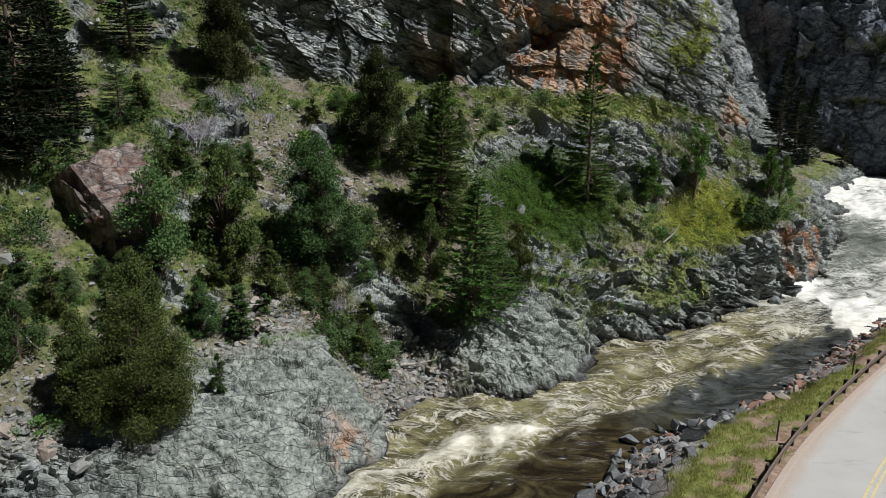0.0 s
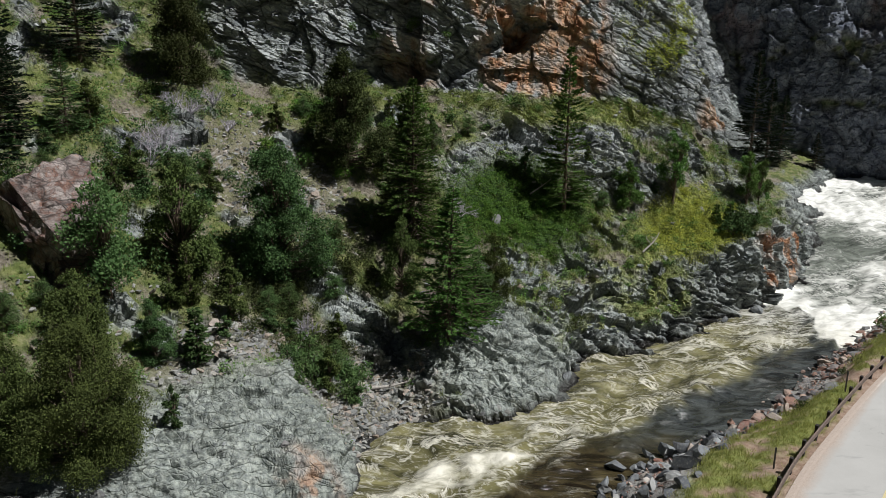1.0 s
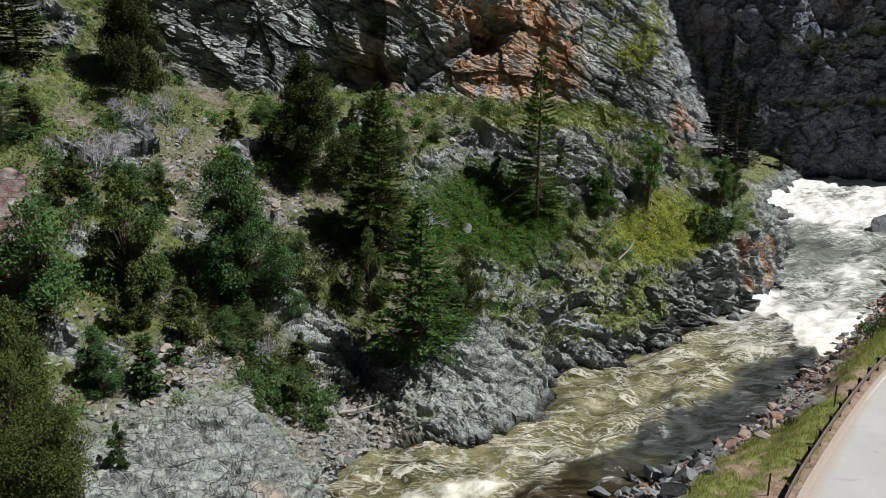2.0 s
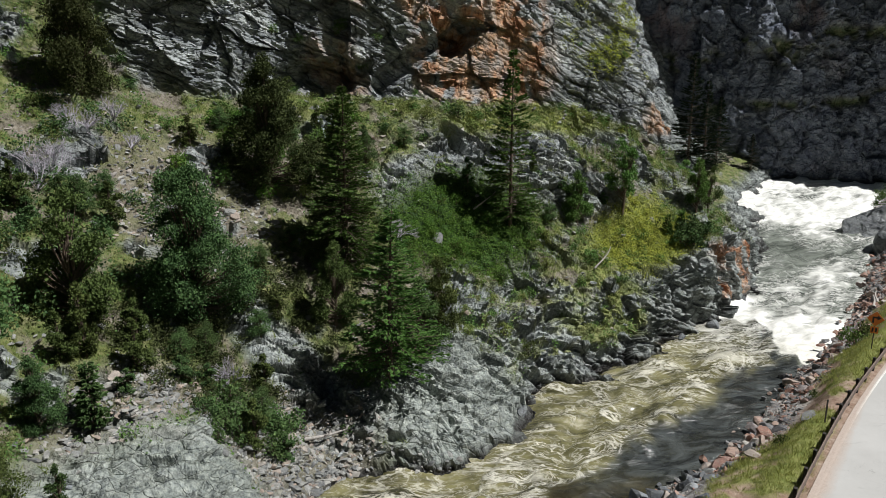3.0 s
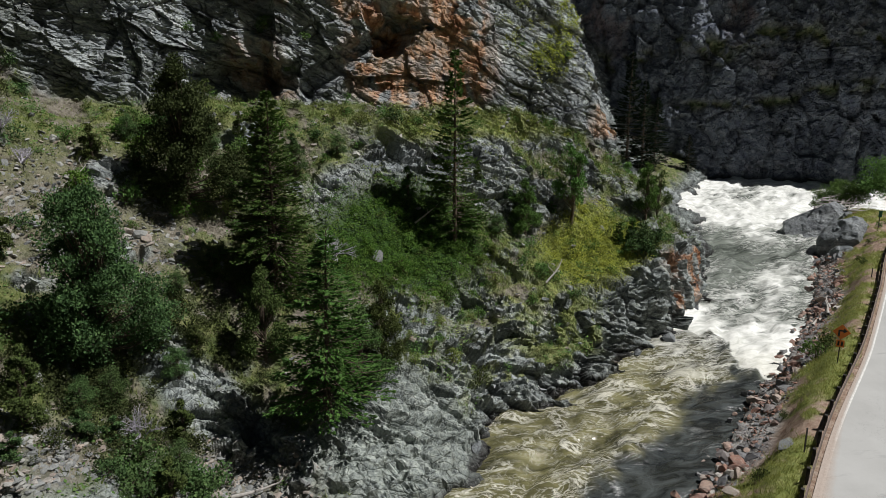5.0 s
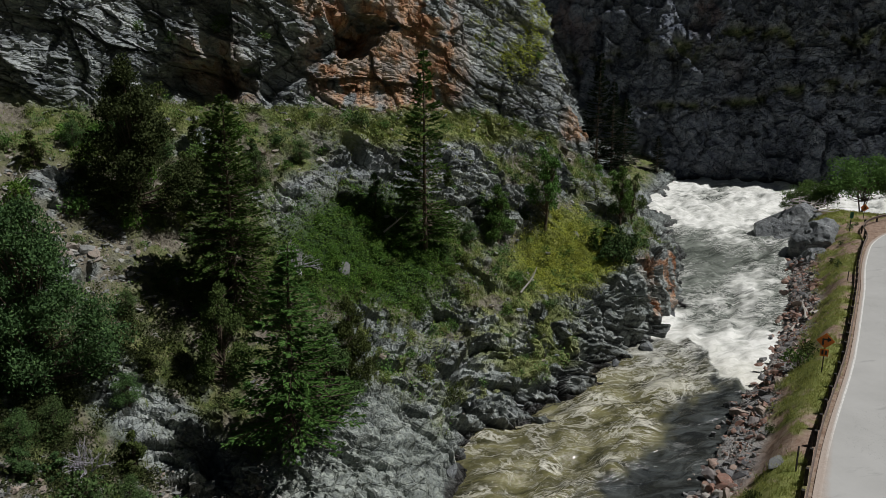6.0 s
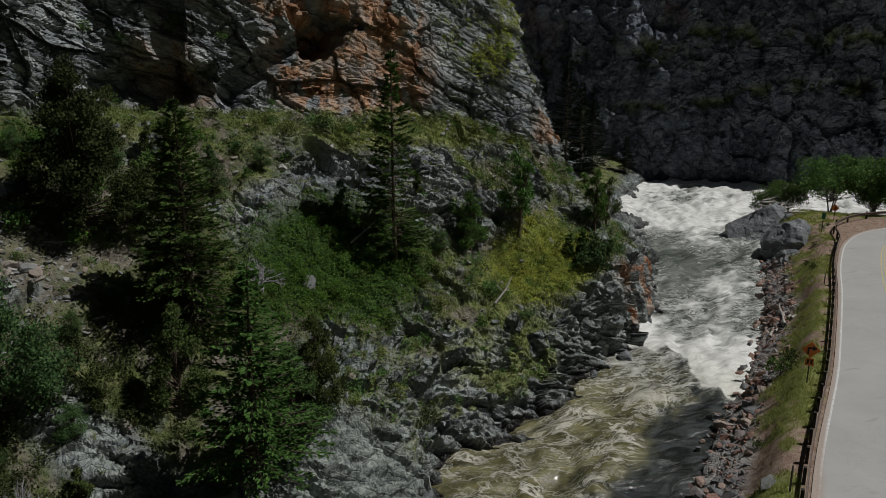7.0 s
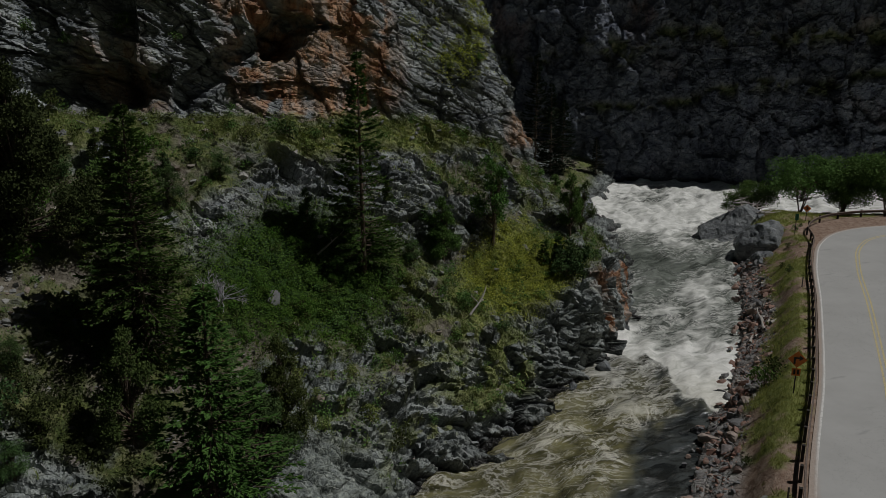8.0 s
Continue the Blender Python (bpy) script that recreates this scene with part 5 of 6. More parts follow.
def carpet(name, weight, n, seed, mat, high, leaf, label):
    """Low plants past counting: small leaves that lie towards the light over soft humps."""
    spots, g = scatter(weight + 1e-12, n, seed)
    p = spots + np.concatenate([g.normal(0, 0.12, (n, 2)), np.zeros((n, 1))], 1)
    hump = np.clip(0.45 + 0.9 * fbm(p * 0.9, 3, seed), 0.08, 1.3)
    p[:, 2] += high * hump * g.uniform(0.25, 1.0, n) ** 0.6
    nor = unit(np.array([0.12, -0.12, 1.0]) + g.normal(0, 0.55, (n, 3)))
    a = unit(np.cross(nor, unit(g.normal(size=(n, 3)))))
    c = np.cross(nor, a)
    L = g.uniform(leaf[0], leaf[1], n)[:, None]
    W = L * g.uniform(0.25, 0.45, n)[:, None]
    v = np.stack([p - a * L * 0.5, p + c * W, p + a * L * 0.5, p - c * W], 1).reshape(-1, 3)
    me = np_mesh(name, v, np.arange(len(v)).reshape(-1, 4), smooth=False)
    me.materials.append(mat)
    return tagged(new(name, me), label, "undergrowth", kind="stuff")


carpet("thicket_leaves", soil * blob(hs, hd, 52, 41.0, 7.5, 3.8, -20), 26000, 331, MAT_THICKET, 0.4, (0.08, 0.18), "dense green leafy ground cover on a bench of the slope")
carpet("sunny_leaves", (soil + 0.05) * (1 - h_cliff) * blob(hs, hd, 68, 32.2, 5.8, 3.2, -15), 24000, 332, MAT_YELLOW, 0.35, (0.06, 0.15), "yellow-green leafy ground cover on the promontory")
patchy = step(0.0, 0.35, fbm(hp * 0.22, 3, 333))
carpet("slope_leaves", soil * (0.1 + h_grass) * (1 - 0.8 * h_scree) * patchy, 26000, 334, MAT_SHRUB, 0.4, (0.10, 0.24), "patches of low green plants over the slope")
carpet("ledge_leaves", (1 - h_rock) * step(42, 46, hs) * (hs < 80) * (hp[:, 2] > 2.2) * (1 - h_meadow) * step(-0.1, 0.3, fbm(hp * 0.4, 3, 336)), 7000, 335, MAT_GRASS, 0.25, (0.08, 0.18), "small yellow-green plants on the rock shelves")
carpet("cliff_plants", blob(hs, hp[:, 2], 76, 26, 4.5, 5.0) * h_cliff * step(-0.25, 0.2, fbm(hp * 0.5, 3, 339)), 6000, 340, MAT_YELLOW, 0.3, (0.09, 0.2), "yellow-green plants growing over the cliff slabs")
undergrowth("thicket", soil * blob(hs, hd, 52, 41.3, 7.0, 3.6, -20), 110, 311, MAT_THICKET, 0.22, 0.55, "dense dark green thicket on a bench of the slope")
undergrowth("sunny_scrub", soil * blob(hs, hd, 68, 32.2, 5.3, 3.0, -15), 50, 312, MAT_YELLOW, 0.18, 0.45, "low yellow-green scrub on the promontory")
undergrowth("scrub", soil * (1 - 0.6 * h_scree) * (0.2 + h_grass), 460, 313, MAT_SHRUB, 0.3, 0.85, "low green scrub scattered over the slope")
undergrowth("olive_scrub", soil * (1 - 0.6 * h_scree) * (0.2 + h_grass), 300, 314, MAT_OLIVE, 0.3, 0.8, "low olive scrub scattered over the slope")
undergrowth("upper_scrub", soil * blob(hs, hd, 20, 56, 14, 8) * step(-0.2, 0.2, fbm(hp * 0.3, 3, 341)), 170, 317, MAT_JUNIPER, 0.5, 1.3, "dense dark green scrub on the upper slope")
undergrowth("gully_scrub", soil * blob(hs, hd, 31, 43.5, 7, 4.0), 190, 316, MAT_DARKJUNIPER, 0.4, 1.1, "dense dark olive scrub above the gully")
undergrowth("ledge_scrub", blob(hs, hp[:, 2], 76, 25.5, 6, 4.5) * h_cliff * step(38, 40, hd) + 0.6 * blob(hs, hd, 66, 43.3, 11, 1.6, -28) * (1 - h_cliff), 150, 315, MAT_YELLOW, 0.15, 0.42, "small yellow-green plants on the cliff ledges")


# grass
def grass_tufts(name, spots, g, lo, hi, mat, label):
    n, blades = len(spots), 5
    base = np.repeat(spots, blades, 0) + np.concatenate([g.normal(0, 0.07, (n * blades, 2)), np.full((n * blades, 1), -0.03)], 1)
    way = unit(np.stack([g.normal(0, 0.45, n * blades), g.normal(0, 0.45, n * blades), np.ones(n * blades)], 1))
    ln = np.repeat(g.uniform(lo, hi, n), blades) * g.uniform(0.6, 1.1, n * blades)
    side = unit(np.cross(way, unit(g.normal(size=(n * blades, 3)))))
    W = (ln * 0.085)[:, None]
    v = np.stack([base - side * W * 0.6, base + side * W * 0.6, base + way * ln[:, None] + side * W * 0.2, base + way * ln[:, None] - side * W * 0.2], 1).reshape(-1, 3)
    me = np_mesh(name, v, np.arange(n * blades * 4).reshape(-1, 4), smooth=False)
    me.materials.append(mat)
    return tagged(new(name, me), label, "grass", kind="stuff")


spots, g = scatter(soil * (0.08 + h_grass) * (1 - 0.6 * h_scree) * (1 - 0.9 * blob(hs, hd, 52, 41.5, 6.5, 3.4, -20)) + 1e-12, 17000, 321)
grass_tufts("slope_grass", spots, g, 0.18, 0.5, MAT_GRASS, "tufts of green and dry grass over the slope")
bs, bd, bz, b_in, b_road, b_grass = BANK
g = np.random.default_rng(322)
w = b_grass ** 1.5 * (bs > 22) * (bs < 122) * (bd > 2) * (b_in < 14)
pick = g.choice(len(w), 11000, p=w / w.sum())
bx, by = to_xy(bs[pick] + g.uniform(-0.12, 0.12, len(pick)), bd[pick] + g.uniform(-0.12, 0.12, len(pick)))
grass_tufts("roadside_grass", np.stack([bx, by, bz[pick]], 1), g, 0.12, 0.36, MAT_STRAW, "tall green and straw-coloured grass beside the guardrail")


# ---------------------------------------------------------------- stones
def rock_shape(seed, detail=2, cuts=13, squash=(1.0, 0.8, 0.62), keep=(0.55, 0.85)):
    """A broken stone: a ball cut flat by random planes."""
    g = np.random.default_rng(seed)
    bm = bmesh.new()
    bmesh.ops.create_icosphere(bm, subdivisions=detail + 1, radius=1.0)
    v = np.array([q.co[:] for q in bm.verts])
    f = np.array([[q.index for q in face.verts] for face in bm.faces])
    bm.free()
    for _ in range(cuts):
        n = unit(g.normal(size=3))
        over = np.maximum(0, v @ n - g.uniform(*keep))
        v = v - over[:, None] * n
    return v * np.array(squash) / 0.8, f


def rock_mesh(name, seed, detail, size, cuts=13, rough=0.0, mat=None, keep=(0.55, 0.85)):
    v, f = rock_shape(seed, detail, cuts, size, keep)
    if rough:
        n = unit(v)
        v = v + n * (fbm(v * 0.9 + seed, 5, seed) * rough)[:, None]
        blocks, _ = chunks(v * 0.9 + seed, 1.0, seed)
        v = v + n * (blocks * rough * 0.55)[:, None]
    me = np_mesh(name, v, f, smooth=False)
    me.materials.append(mat or MAT_STONE)
    return me


def stone_field(name, spots, g, lo, hi, mat, label, flat=0.42):
    shapes = [rock_shape(400 + k, 0, 9, (1.1, 0.75, flat), (0.3, 0.75)) for k in range(9)]
    V, F, base = [], [], 0
    for p in spots:
        v, f = shapes[int(g.integers(9))]
        m = Euler((g.normal(0, 0.35), g.normal(0, 0.35), g.uniform(0, 6.28))).to_matrix()
        size = lo + (hi - lo) * g.random() ** 2.6
        V.append((v * size) @ np.array(m).T + p)
        F.append(f + base)
        base += len(v)
    me = np_mesh(name, np.concatenate(V), np.concatenate(F), smooth=False)
    me.materials.append(mat)
    return tagged(new(name, me), label, "stones", kind="stuff")


spots, g = scatter(soil * (0.05 + 2.0 * h_scree) * (0.25 + (1 - h_grass)) + 1e-12, 4600, 331)
stone_field("scree", spots, g, 0.06, 0.34, MAT_STONE, "grey and pinkish broken scree stones on the slope")
spots, g = scatter(soil * (1 - h_meadow) * (0.3 + step(-0.1, 0.4, fbm(hp * 0.3, 3, 338))) * (0.4 + step(45, 25, hs)) + 1e-12, 2600, 337)
stone_field("rubble", spots, g, 0.07, 0.36, MAT_STONE, "loose grey rubble stones scattered through the grass")
spots, g = scatter((1 - step(0.2, 1.4, hp[:, 2])) * (hp[:, 2] > -0.1) * (hs > 26) * (hs < 37) + 1e-12, 420, 332)
stone_field("shore_stones", spots, g, 0.1, 0.4, MAT_STONE, "grey shore stones in the gully mouth")

# angular blocks of the broken outcrops, bedded with the rock
def block_material():
    m, nt, bsdf = material("broken_gneiss")
    net = Net(nt)
    col = rock_colour(net)
    rnd = net.geo.outputs["Random Per Island"]
    col = net.mix(net.span(rnd, 0.0, 1.0, 0.0, 0.75), col, net.ramp(rnd, [(0.0, (0.42, 0.45, 0.41)), (0.5, (0.22, 0.24, 0.24)), (0.85, (0.10, 0.11, 0.12)), (1.0, (0.30, 0.20, 0.15))]))
    net.link(col, bsdf.inputs["Base Color"])
    bsdf.inputs["Roughness"].default_value = 0.85
    net.bump(net.noise(4.0, 5, 0.6), 0.7, 0.08, bsdf)
    return m


MAT_BLOCK = block_material()


def block_field(name, weight, n, seed, lo, hi, label, squash=(1.5, 0.85, 0.42)):
    spots, g = scatter(weight + 1e-12, n, seed)
    shapes = [rock_shape(430 + k, 1, 15, squash, (0.26, 0.6)) for k in range(10)]
    along = unit(np.array([0.89 * R2, 0.89 * R2, -0.42]))
    bed = unit(np.array([0.42 * R2 + 0.15 * R2, 0.42 * R2 - 0.15 * R2, 0.89]))
    bed = unit(bed - along * (bed @ along))
    frame_axes = np.stack([along, np.cross(bed, along), bed], 1)
    V, F, base = [], [], 0
    for p in spots:
        v, f = shapes[int(g.integers(10))]
        m = frame_axes @ np.array(Euler((g.normal(0, 0.1), g.normal(0, 0.1), g.normal(0, 0.4))).to_matrix())
        size = lo + (hi - lo) * g.random() ** 2.0
        V.append((v * size * g.uniform(0.75, 1.25, 3)) @ m.T + p - bed * size * 0.22)
        F.append(f + base)
        base += len(v)
    me = np_mesh(name, np.concatenate(V), np.concatenate(F), smooth=False)
    me.materials.append(MAT_BLOCK)
    return tagged(new(name, me), label, "rock", kind="stuff")


low_rock = h_rock * (1 - h_cliff) * (1 - 0.93 * h_calm) * (hp[:, 2] > 0.1) * (1 - h_rust)
block_field("broken_outcrop", low_rock * step(41, 45, hs) * (1 - 0.85 * step(68, 71, hs) * (hp[:, 2] < 7)) * (hs < 84), 45, 361, 0.3, 0.8, "broken grey-green gneiss blocks of the bank ledges")
block_field("broken_rim", low_rock * (1 - step(36, 44, hs)), 160, 362, 0.18, 0.55, "broken grey blocks round the slab rocks")

ROCKS = [rock_mesh("rock", 450 + k, 1, (1.0, 0.78, 0.62), 18, 0.0, None, (0.28, 0.66)) for k in range(8)]
SLATE = [rock_mesh("rock", 440 + k, 1, (1.05, 0.85, 0.72), 18, 0.0, MAT_SLATE, (0.24, 0.6)) for k in range(8)]
RIPRAP = [rock_mesh("rock", 470 + k, 1, (1.0, 0.75, 0.6), 17, 0.0, MAT_RIPRAP, (0.28, 0.66)) for k in range(8)]


def lay(mesh, x, y, z, size, g, name="boulder", label="", group="", sink=0.25):
    ob = new(name, mesh)
    ob.matrix_world = Matrix.LocRotScale((x, y, z - size * sink + size * 0.2), Euler((g.normal(0, 0.3), g.normal(0, 0.3), g.uniform(0, 6.28))), (size, size, size))
    return tagged(ob, label, "rock", group)


spots, g = scatter(soil * (0.10 + h_scree) + 1e-12, 130, 341)
for p in spots:
    lay(ROCKS[int(g.integers(8))], *p, 0.25 + 0.65 * g.random() ** 2, g, "boulder", "angular grey boulder lying on the slope", "boulders on the slope")
for s, d, size in ((8.1, 37.2, 1.1), (9.5, 35.8, 0.8), (7.0, 38.6, 0.9), (6.2, 36.4, 0.7), (12.6, 34.9, 0.6), (49.0, 41.4, 1.0), (10.5, 47.5, 1.3), (5.4, 35.0, 0.8), (39.8, 49.2, 0.7), (36.9, 52, 0.7), (26.4, 45.4, 0.8)):
    x, y, z = on_hill(s, d)
    lay(ROCKS[int(g.integers(8))], x, y, z, size, g, "boulder", "large pale grey boulder lying on the slope", "boulders on the slope")
def wet_rock():
    m, nt, bsdf = material("dark_wet_rock")
    net = Net(nt)
    net.link(net.mix(0.55, rock_colour(net), (0.07, 0.075, 0.084)), bsdf.inputs["Base Color"])
    bsdf.inputs["Roughness"].default_value = 0.55
    net.bump(net.noise(2.5, 7, 0.65), 0.9, 0.2, bsdf)
    return m


MAT_WETROCK = wet_rock()
WET = [rock_mesh("rock", 460 + k, 1, (1.0, 0.78, 0.7), 18, 0.0, MAT_WETROCK, (0.28, 0.66)) for k in range(8)]
# rocks along the water's edge below the ledges
for k in range(9):
    s = 44 + k * 4.0 + g.uniform(-0.3, 0.3)
    d = np.interp(s, (44, 49, 54, 59, 64, 70, 76, 80), (30.4, 30.2, 29.1, 28.2, 27.2, 26.0, 25.9, 26.3)) + g.uniform(-0.9, 0.6)
    x, y = to_xy(s, d)
    lay(WET[int(g.integers(8))], x, y, g.uniform(-0.1, 0.25), g.uniform(0.5, 1.1), g, "boulder", "dark wet rock at the edge of the rapids", "rocks at the water")
# broken rock along the road side of the river
g = np.random.default_rng(351)
for k in range(300):
    s = g.uniform(29, 112)
    u = np.interp(s, [q[0] for q in BANK_R[:14]], [q[1] for q in BANK_R[:14]])
    inl = g.uniform(-0.7, 2.3) if s > 40 else g.uniform(-1.4, 3.2)
    x, y = to_xy(s, u - inl)
    size = 0.26 + 0.62 * g.random() ** 1.8
    lay((RIPRAP if s > 44 or k % 9 == 0 else SLATE)[int(g.integers(8))], x, y, max(0.0, drop(bank_ob, x, y)) + 0.05, size, g, "riprap_rock", "broken red and grey rock on the river bank", "riprap along the bank", 0.2)
for k in range(60):
    s, inl = g.uniform(28, 40), g.uniform(-1.2, 4.2)
    u = np.interp(s, [q[0] for q in BANK_R[:14]], [q[1] for q in BANK_R[:14]])
    x, y = to_xy(s, u - inl)
    lay(SLATE[int(g.integers(8))], x, y, max(0.0, drop(bank_ob, x, y)) + 0.1, 0.3 + 0.75 * g.random() ** 2, g, "boulder", "angular dark grey rock heaped at the water", "boulders on the bank", 0.2)
pick = g.choice(len(bs), 2600, p=(lambda w: w / w.sum())(((b_in > -0.5) & (b_in < 2.5) & (bs > 28) & (bs < 120)).astype(float)), replace=False)
bx, by = to_xy(bs[pick], bd[pick])
stone_field("bank_stones", np.stack([bx, by, bz[pick]], 1), g, 0.07, 0.3, MAT_RIPRAP, "small broken stones between the bank rocks")


# the large blocks
def great_block():
    """The big pink-grey block high on the slope: flat sloping top, sheer dark side."""
    v, f = rock_shape(481, 5, 0)
    v = unit(v)
    for n, k in (((0.34, -0.42, 0.84), 0.42), ((-0.60, -0.80, 0.02), 0.20), ((0.92, 0.25, 0.15), 0.60), ((-0.3, 0.9, 0.2), 0.66), ((-0.62, 0.15, 0.75), 0.62), ((0.5, -0.86, 0.0), 0.70), ((0, 0, -1), 0.7)):
        n = unit(np.array(n))
        v = v - np.maximum(0, v @ n - k)[:, None] * n
    v = v * (5.6, 4.8, 5.6)
    blocks, crack = chunks(v * (0.45, 0.45, 0.75) + 9, 1.9, 483)
    small, crack2 = chunks(v * (0.6, 0.6, 1.0) + 5, 0.8, 485)
    v = v + unit(v) * (0.5 * blocks + 0.14 * small + 0.10 * fbm(v * 1.1, 5, 484))[:, None]
    me = np_mesh("great_boulder", v, f, (("seam", np.clip(crack + 0.6 * crack2, 0, 1)),), smooth=False)
    m, nt, bsdf = material("pink_granite")
    net = Net(nt)
    col = net.ramp(net.noise(1.2, 8, 0.7, None, 0.6), [(0.30, (0.05, 0.04, 0.04)), (0.42, (0.26, 0.13, 0.09)), (0.50, (0.36, 0.30, 0.28)), (0.58, (0.50, 0.45, 0.42)), (0.7, (0.46, 0.24, 0.15))])
    for scale, size, wide, deep in BLOCKS:
        _, number, joint = net.blocks(scale * 1.3, size)
        col = net.mix(net.span(number, 0.2, 0.8, 0.0, 0.4), col, (0.12, 0.08, 0.07))
        col = net.mix(net.span(joint, 0.0, wide, deep, 0.0), col, (0.02, 0.017, 0.016))
    col = net.mix(net.span(net.noise(9.0, 6, 0.7), 0.5, 0.68, 0.0, 0.5), col, (0.10, 0.09, 0.09))
    net.link(net.mix(net.math("MULTIPLY", net.attr("seam"), 0.8), col, (0.04, 0.032, 0.03)), bsdf.inputs["Base Color"])
    bsdf.inputs["Roughness"].default_value = 0.85
    tilt, _, _ = net.blocks(BLOCKS[1][0], BLOCKS[1][1])
    net.bump(net.math("ADD", net.math("MULTIPLY", tilt, 4.0), net.noise(3.0, 7, 0.68)), 1.0, 0.2, bsdf)
    me.materials.append(m)
    ob = new("great_boulder", me)
    x, y, z = on_hill(16.2, 49.6)
    ob.matrix_world = pose(x, y, z + 1.0, 0, 0, 0)
    return tagged(ob, "house-sized pinkish granite block with a flat top on the slope", "boulder")


great_block()
for s, d, z, sx, sy, sz, turn, seed in ((113.9, 20.4, 0.9, 4.6, 3.2, 2.9, 20, 491), (104.4, 16.2, 1.2, 4.2, 2.6, 2.6, 35, 492), (109.4, 18.0, 1.0, 2.2, 1.8, 1.4, 0, 493), (98.5, 16.2, 1.0, 1.6, 1.3, 1.0, 0, 494), (119.0, 19.5, 1.0, 3.0, 2.4, 1.6, 60, 495)):
    me = rock_mesh("river_boulder", seed, 4, (sx, sy, sz), 15, 0.16, MAT_WETROCK)
    x, y = to_xy(s, d)
    ob = new("river_boulder", me)
    ob.matrix_world = pose(x, y, z, 4, -6, turn)
    tagged(ob, "huge smooth dark grey boulder jutting into the river", "boulder", "boulders at the bend")


# ---------------------------------------------------------------- dead wood
def dead_log(x, y, z, length, radius, turn, tilt, seed, label, limbs=2):
    g = np.random.default_rng(seed)
    store = ([], [])
    u = np.linspace(0, 1, 9)
    tube(store, np.stack([u * length, 0.04 * length * np.sin(u * 4 + seed), 0.02 * length * np.cos(u * 5)], 1), radius, radius * 0.35, 7)
    for _ in range(limbs):
        t = g.uniform(0.4, 0.95)
        tube(store, [(t * length, 0, 0), (t * length + 0.2 * length * 0.5, g.normal(0, 0.12) * length, 0.10 * length), (t * length + 0.2 * length, g.normal(0, 0.2) * length, 0.14 * length)], radius * 0.4, radius * 0.1, 5)
    me = np_mesh("fallen_log", store[0], store[1])
    me.materials.append(MAT_DEAD)
    ob = new("fallen_log", me)
    ob.matrix_world = pose(x, y, z, 0, -tilt, turn)
    return tagged(ob, label, "log", "dead wood")


for s, d, length, radius, turn, tilt, seed in ((34.4, 55.3, 3.0, 0.07, 62, 28, 1), (60.0, 33.2, 2.6, 0.09, 40, 35, 2), (9.0, 44.6, 3.8, 0.08, -40, -22, 3), (31.5, 37.2, 2.6, 0.12, 10, 5, 4), (53.8, 41.4, 2.4, 0.08, 20, 30, 5), (8.0, 46.0, 3.2, 0.07, -60, -10, 6)):
    x, y, z = on_hill(s, d)
    dead_log(x, y, z + 0.2, length, radius, turn, tilt, seed, "bleached bare log lying on the slope")
g = np.random.default_rng(511)
for k in range(22):
    x, y = to_xy(g.uniform(112, 117.5), g.uniform(17.0, 21.5))
    dead_log(x, y, 3.1 + g.uniform(0, 0.7), g.uniform(2.0, 4.2), g.uniform(0.07, 0.14), g.uniform(-20, 50), g.uniform(-4, 6), 520 + k, "grey driftwood log piled on the river boulders", 1)
for s, d, turn in ((77.5, 15.3, 25), (79, 15.0, 40), (78.2, 14.6, 30), (90, 16.0, 5), (76.5, 15.6, 15), (80.2, 15.4, 52), (77.0, 14.9, 60), (81.0, 15.6, 20), (75.6, 16.0, 35)):
    x, y = to_xy(s, d)
    dead_log(x, y, drop(bank_ob, x, y) + 0.15, 3.4, 0.13, turn, 2, int(s), "brown driftwood log stranded on the bank", 0)


def dead_shrub(s, d, size, seed, mat, label):
    g = np.random.default_rng(seed)
    store = ([], [])

    def grow(p, way, ln, r, depth):
        q = p + way * ln * 0.5 + g.normal(0, 0.05, 3) * ln
        e = p + way * ln
        tube(store, [p, q, e], r, r * 0.6, 4)
        if depth:
            for _ in range(3):
                grow(q + (e - q) * g.uniform(0.2, 1), unit(way + g.normal(0, 0.45, 3)), ln * g.uniform(0.5, 0.75), r * 0.55, depth - 1)

    for k in range(9):
        grow(np.zeros(3), unit(np.array([g.normal(0, 0.6), g.normal(0, 0.6), 1.0])), size * g.uniform(0.4, 0.6), 0.045, 3)
    me = np_mesh("dead_shrub", store[0], store[1])
    me.materials.append(mat)
    ob = new("dead_shrub", me)
    ob.location = on_hill(s, d)
    return tagged(ob, label, "shrub", "dead wood")


MAT_TWIG = plain("grey_violet_twigs", (0.46, 0.43, 0.49), 0.9, 0, 0.3, 8)
for s, d, size, seed in ((26.1, 55.8, 3.6, 1), (28.0, 57.2, 2.4, 2), (31.0, 59.0, 2.0, 3), (34.0, 60.2, 1.6, 4), (6.5, 46.5, 3.2, 5), (46.0, 42.8, 2.2, 6), (29.5, 41.5, 1.8, 7), (30.6, 60.2, 1.7, 8), (33.6, 57.5, 1.2, 9)):
    dead_shrub(s, d, size, seed, MAT_TWIG, "bare grey dead shrub with tangled branches")

# ---------------------------------------------------------------- guardrail, signs, posts
MAT_STEEL = plain("weathered_steel_rail", (0.17, 0.13, 0.11), 0.7, 0.4, 0.35, 5, 0.2)
MAT_POST = plain("dark_timber_post", (0.035, 0.03, 0.027), 0.9, 0, 0.4, 9, 0.3)


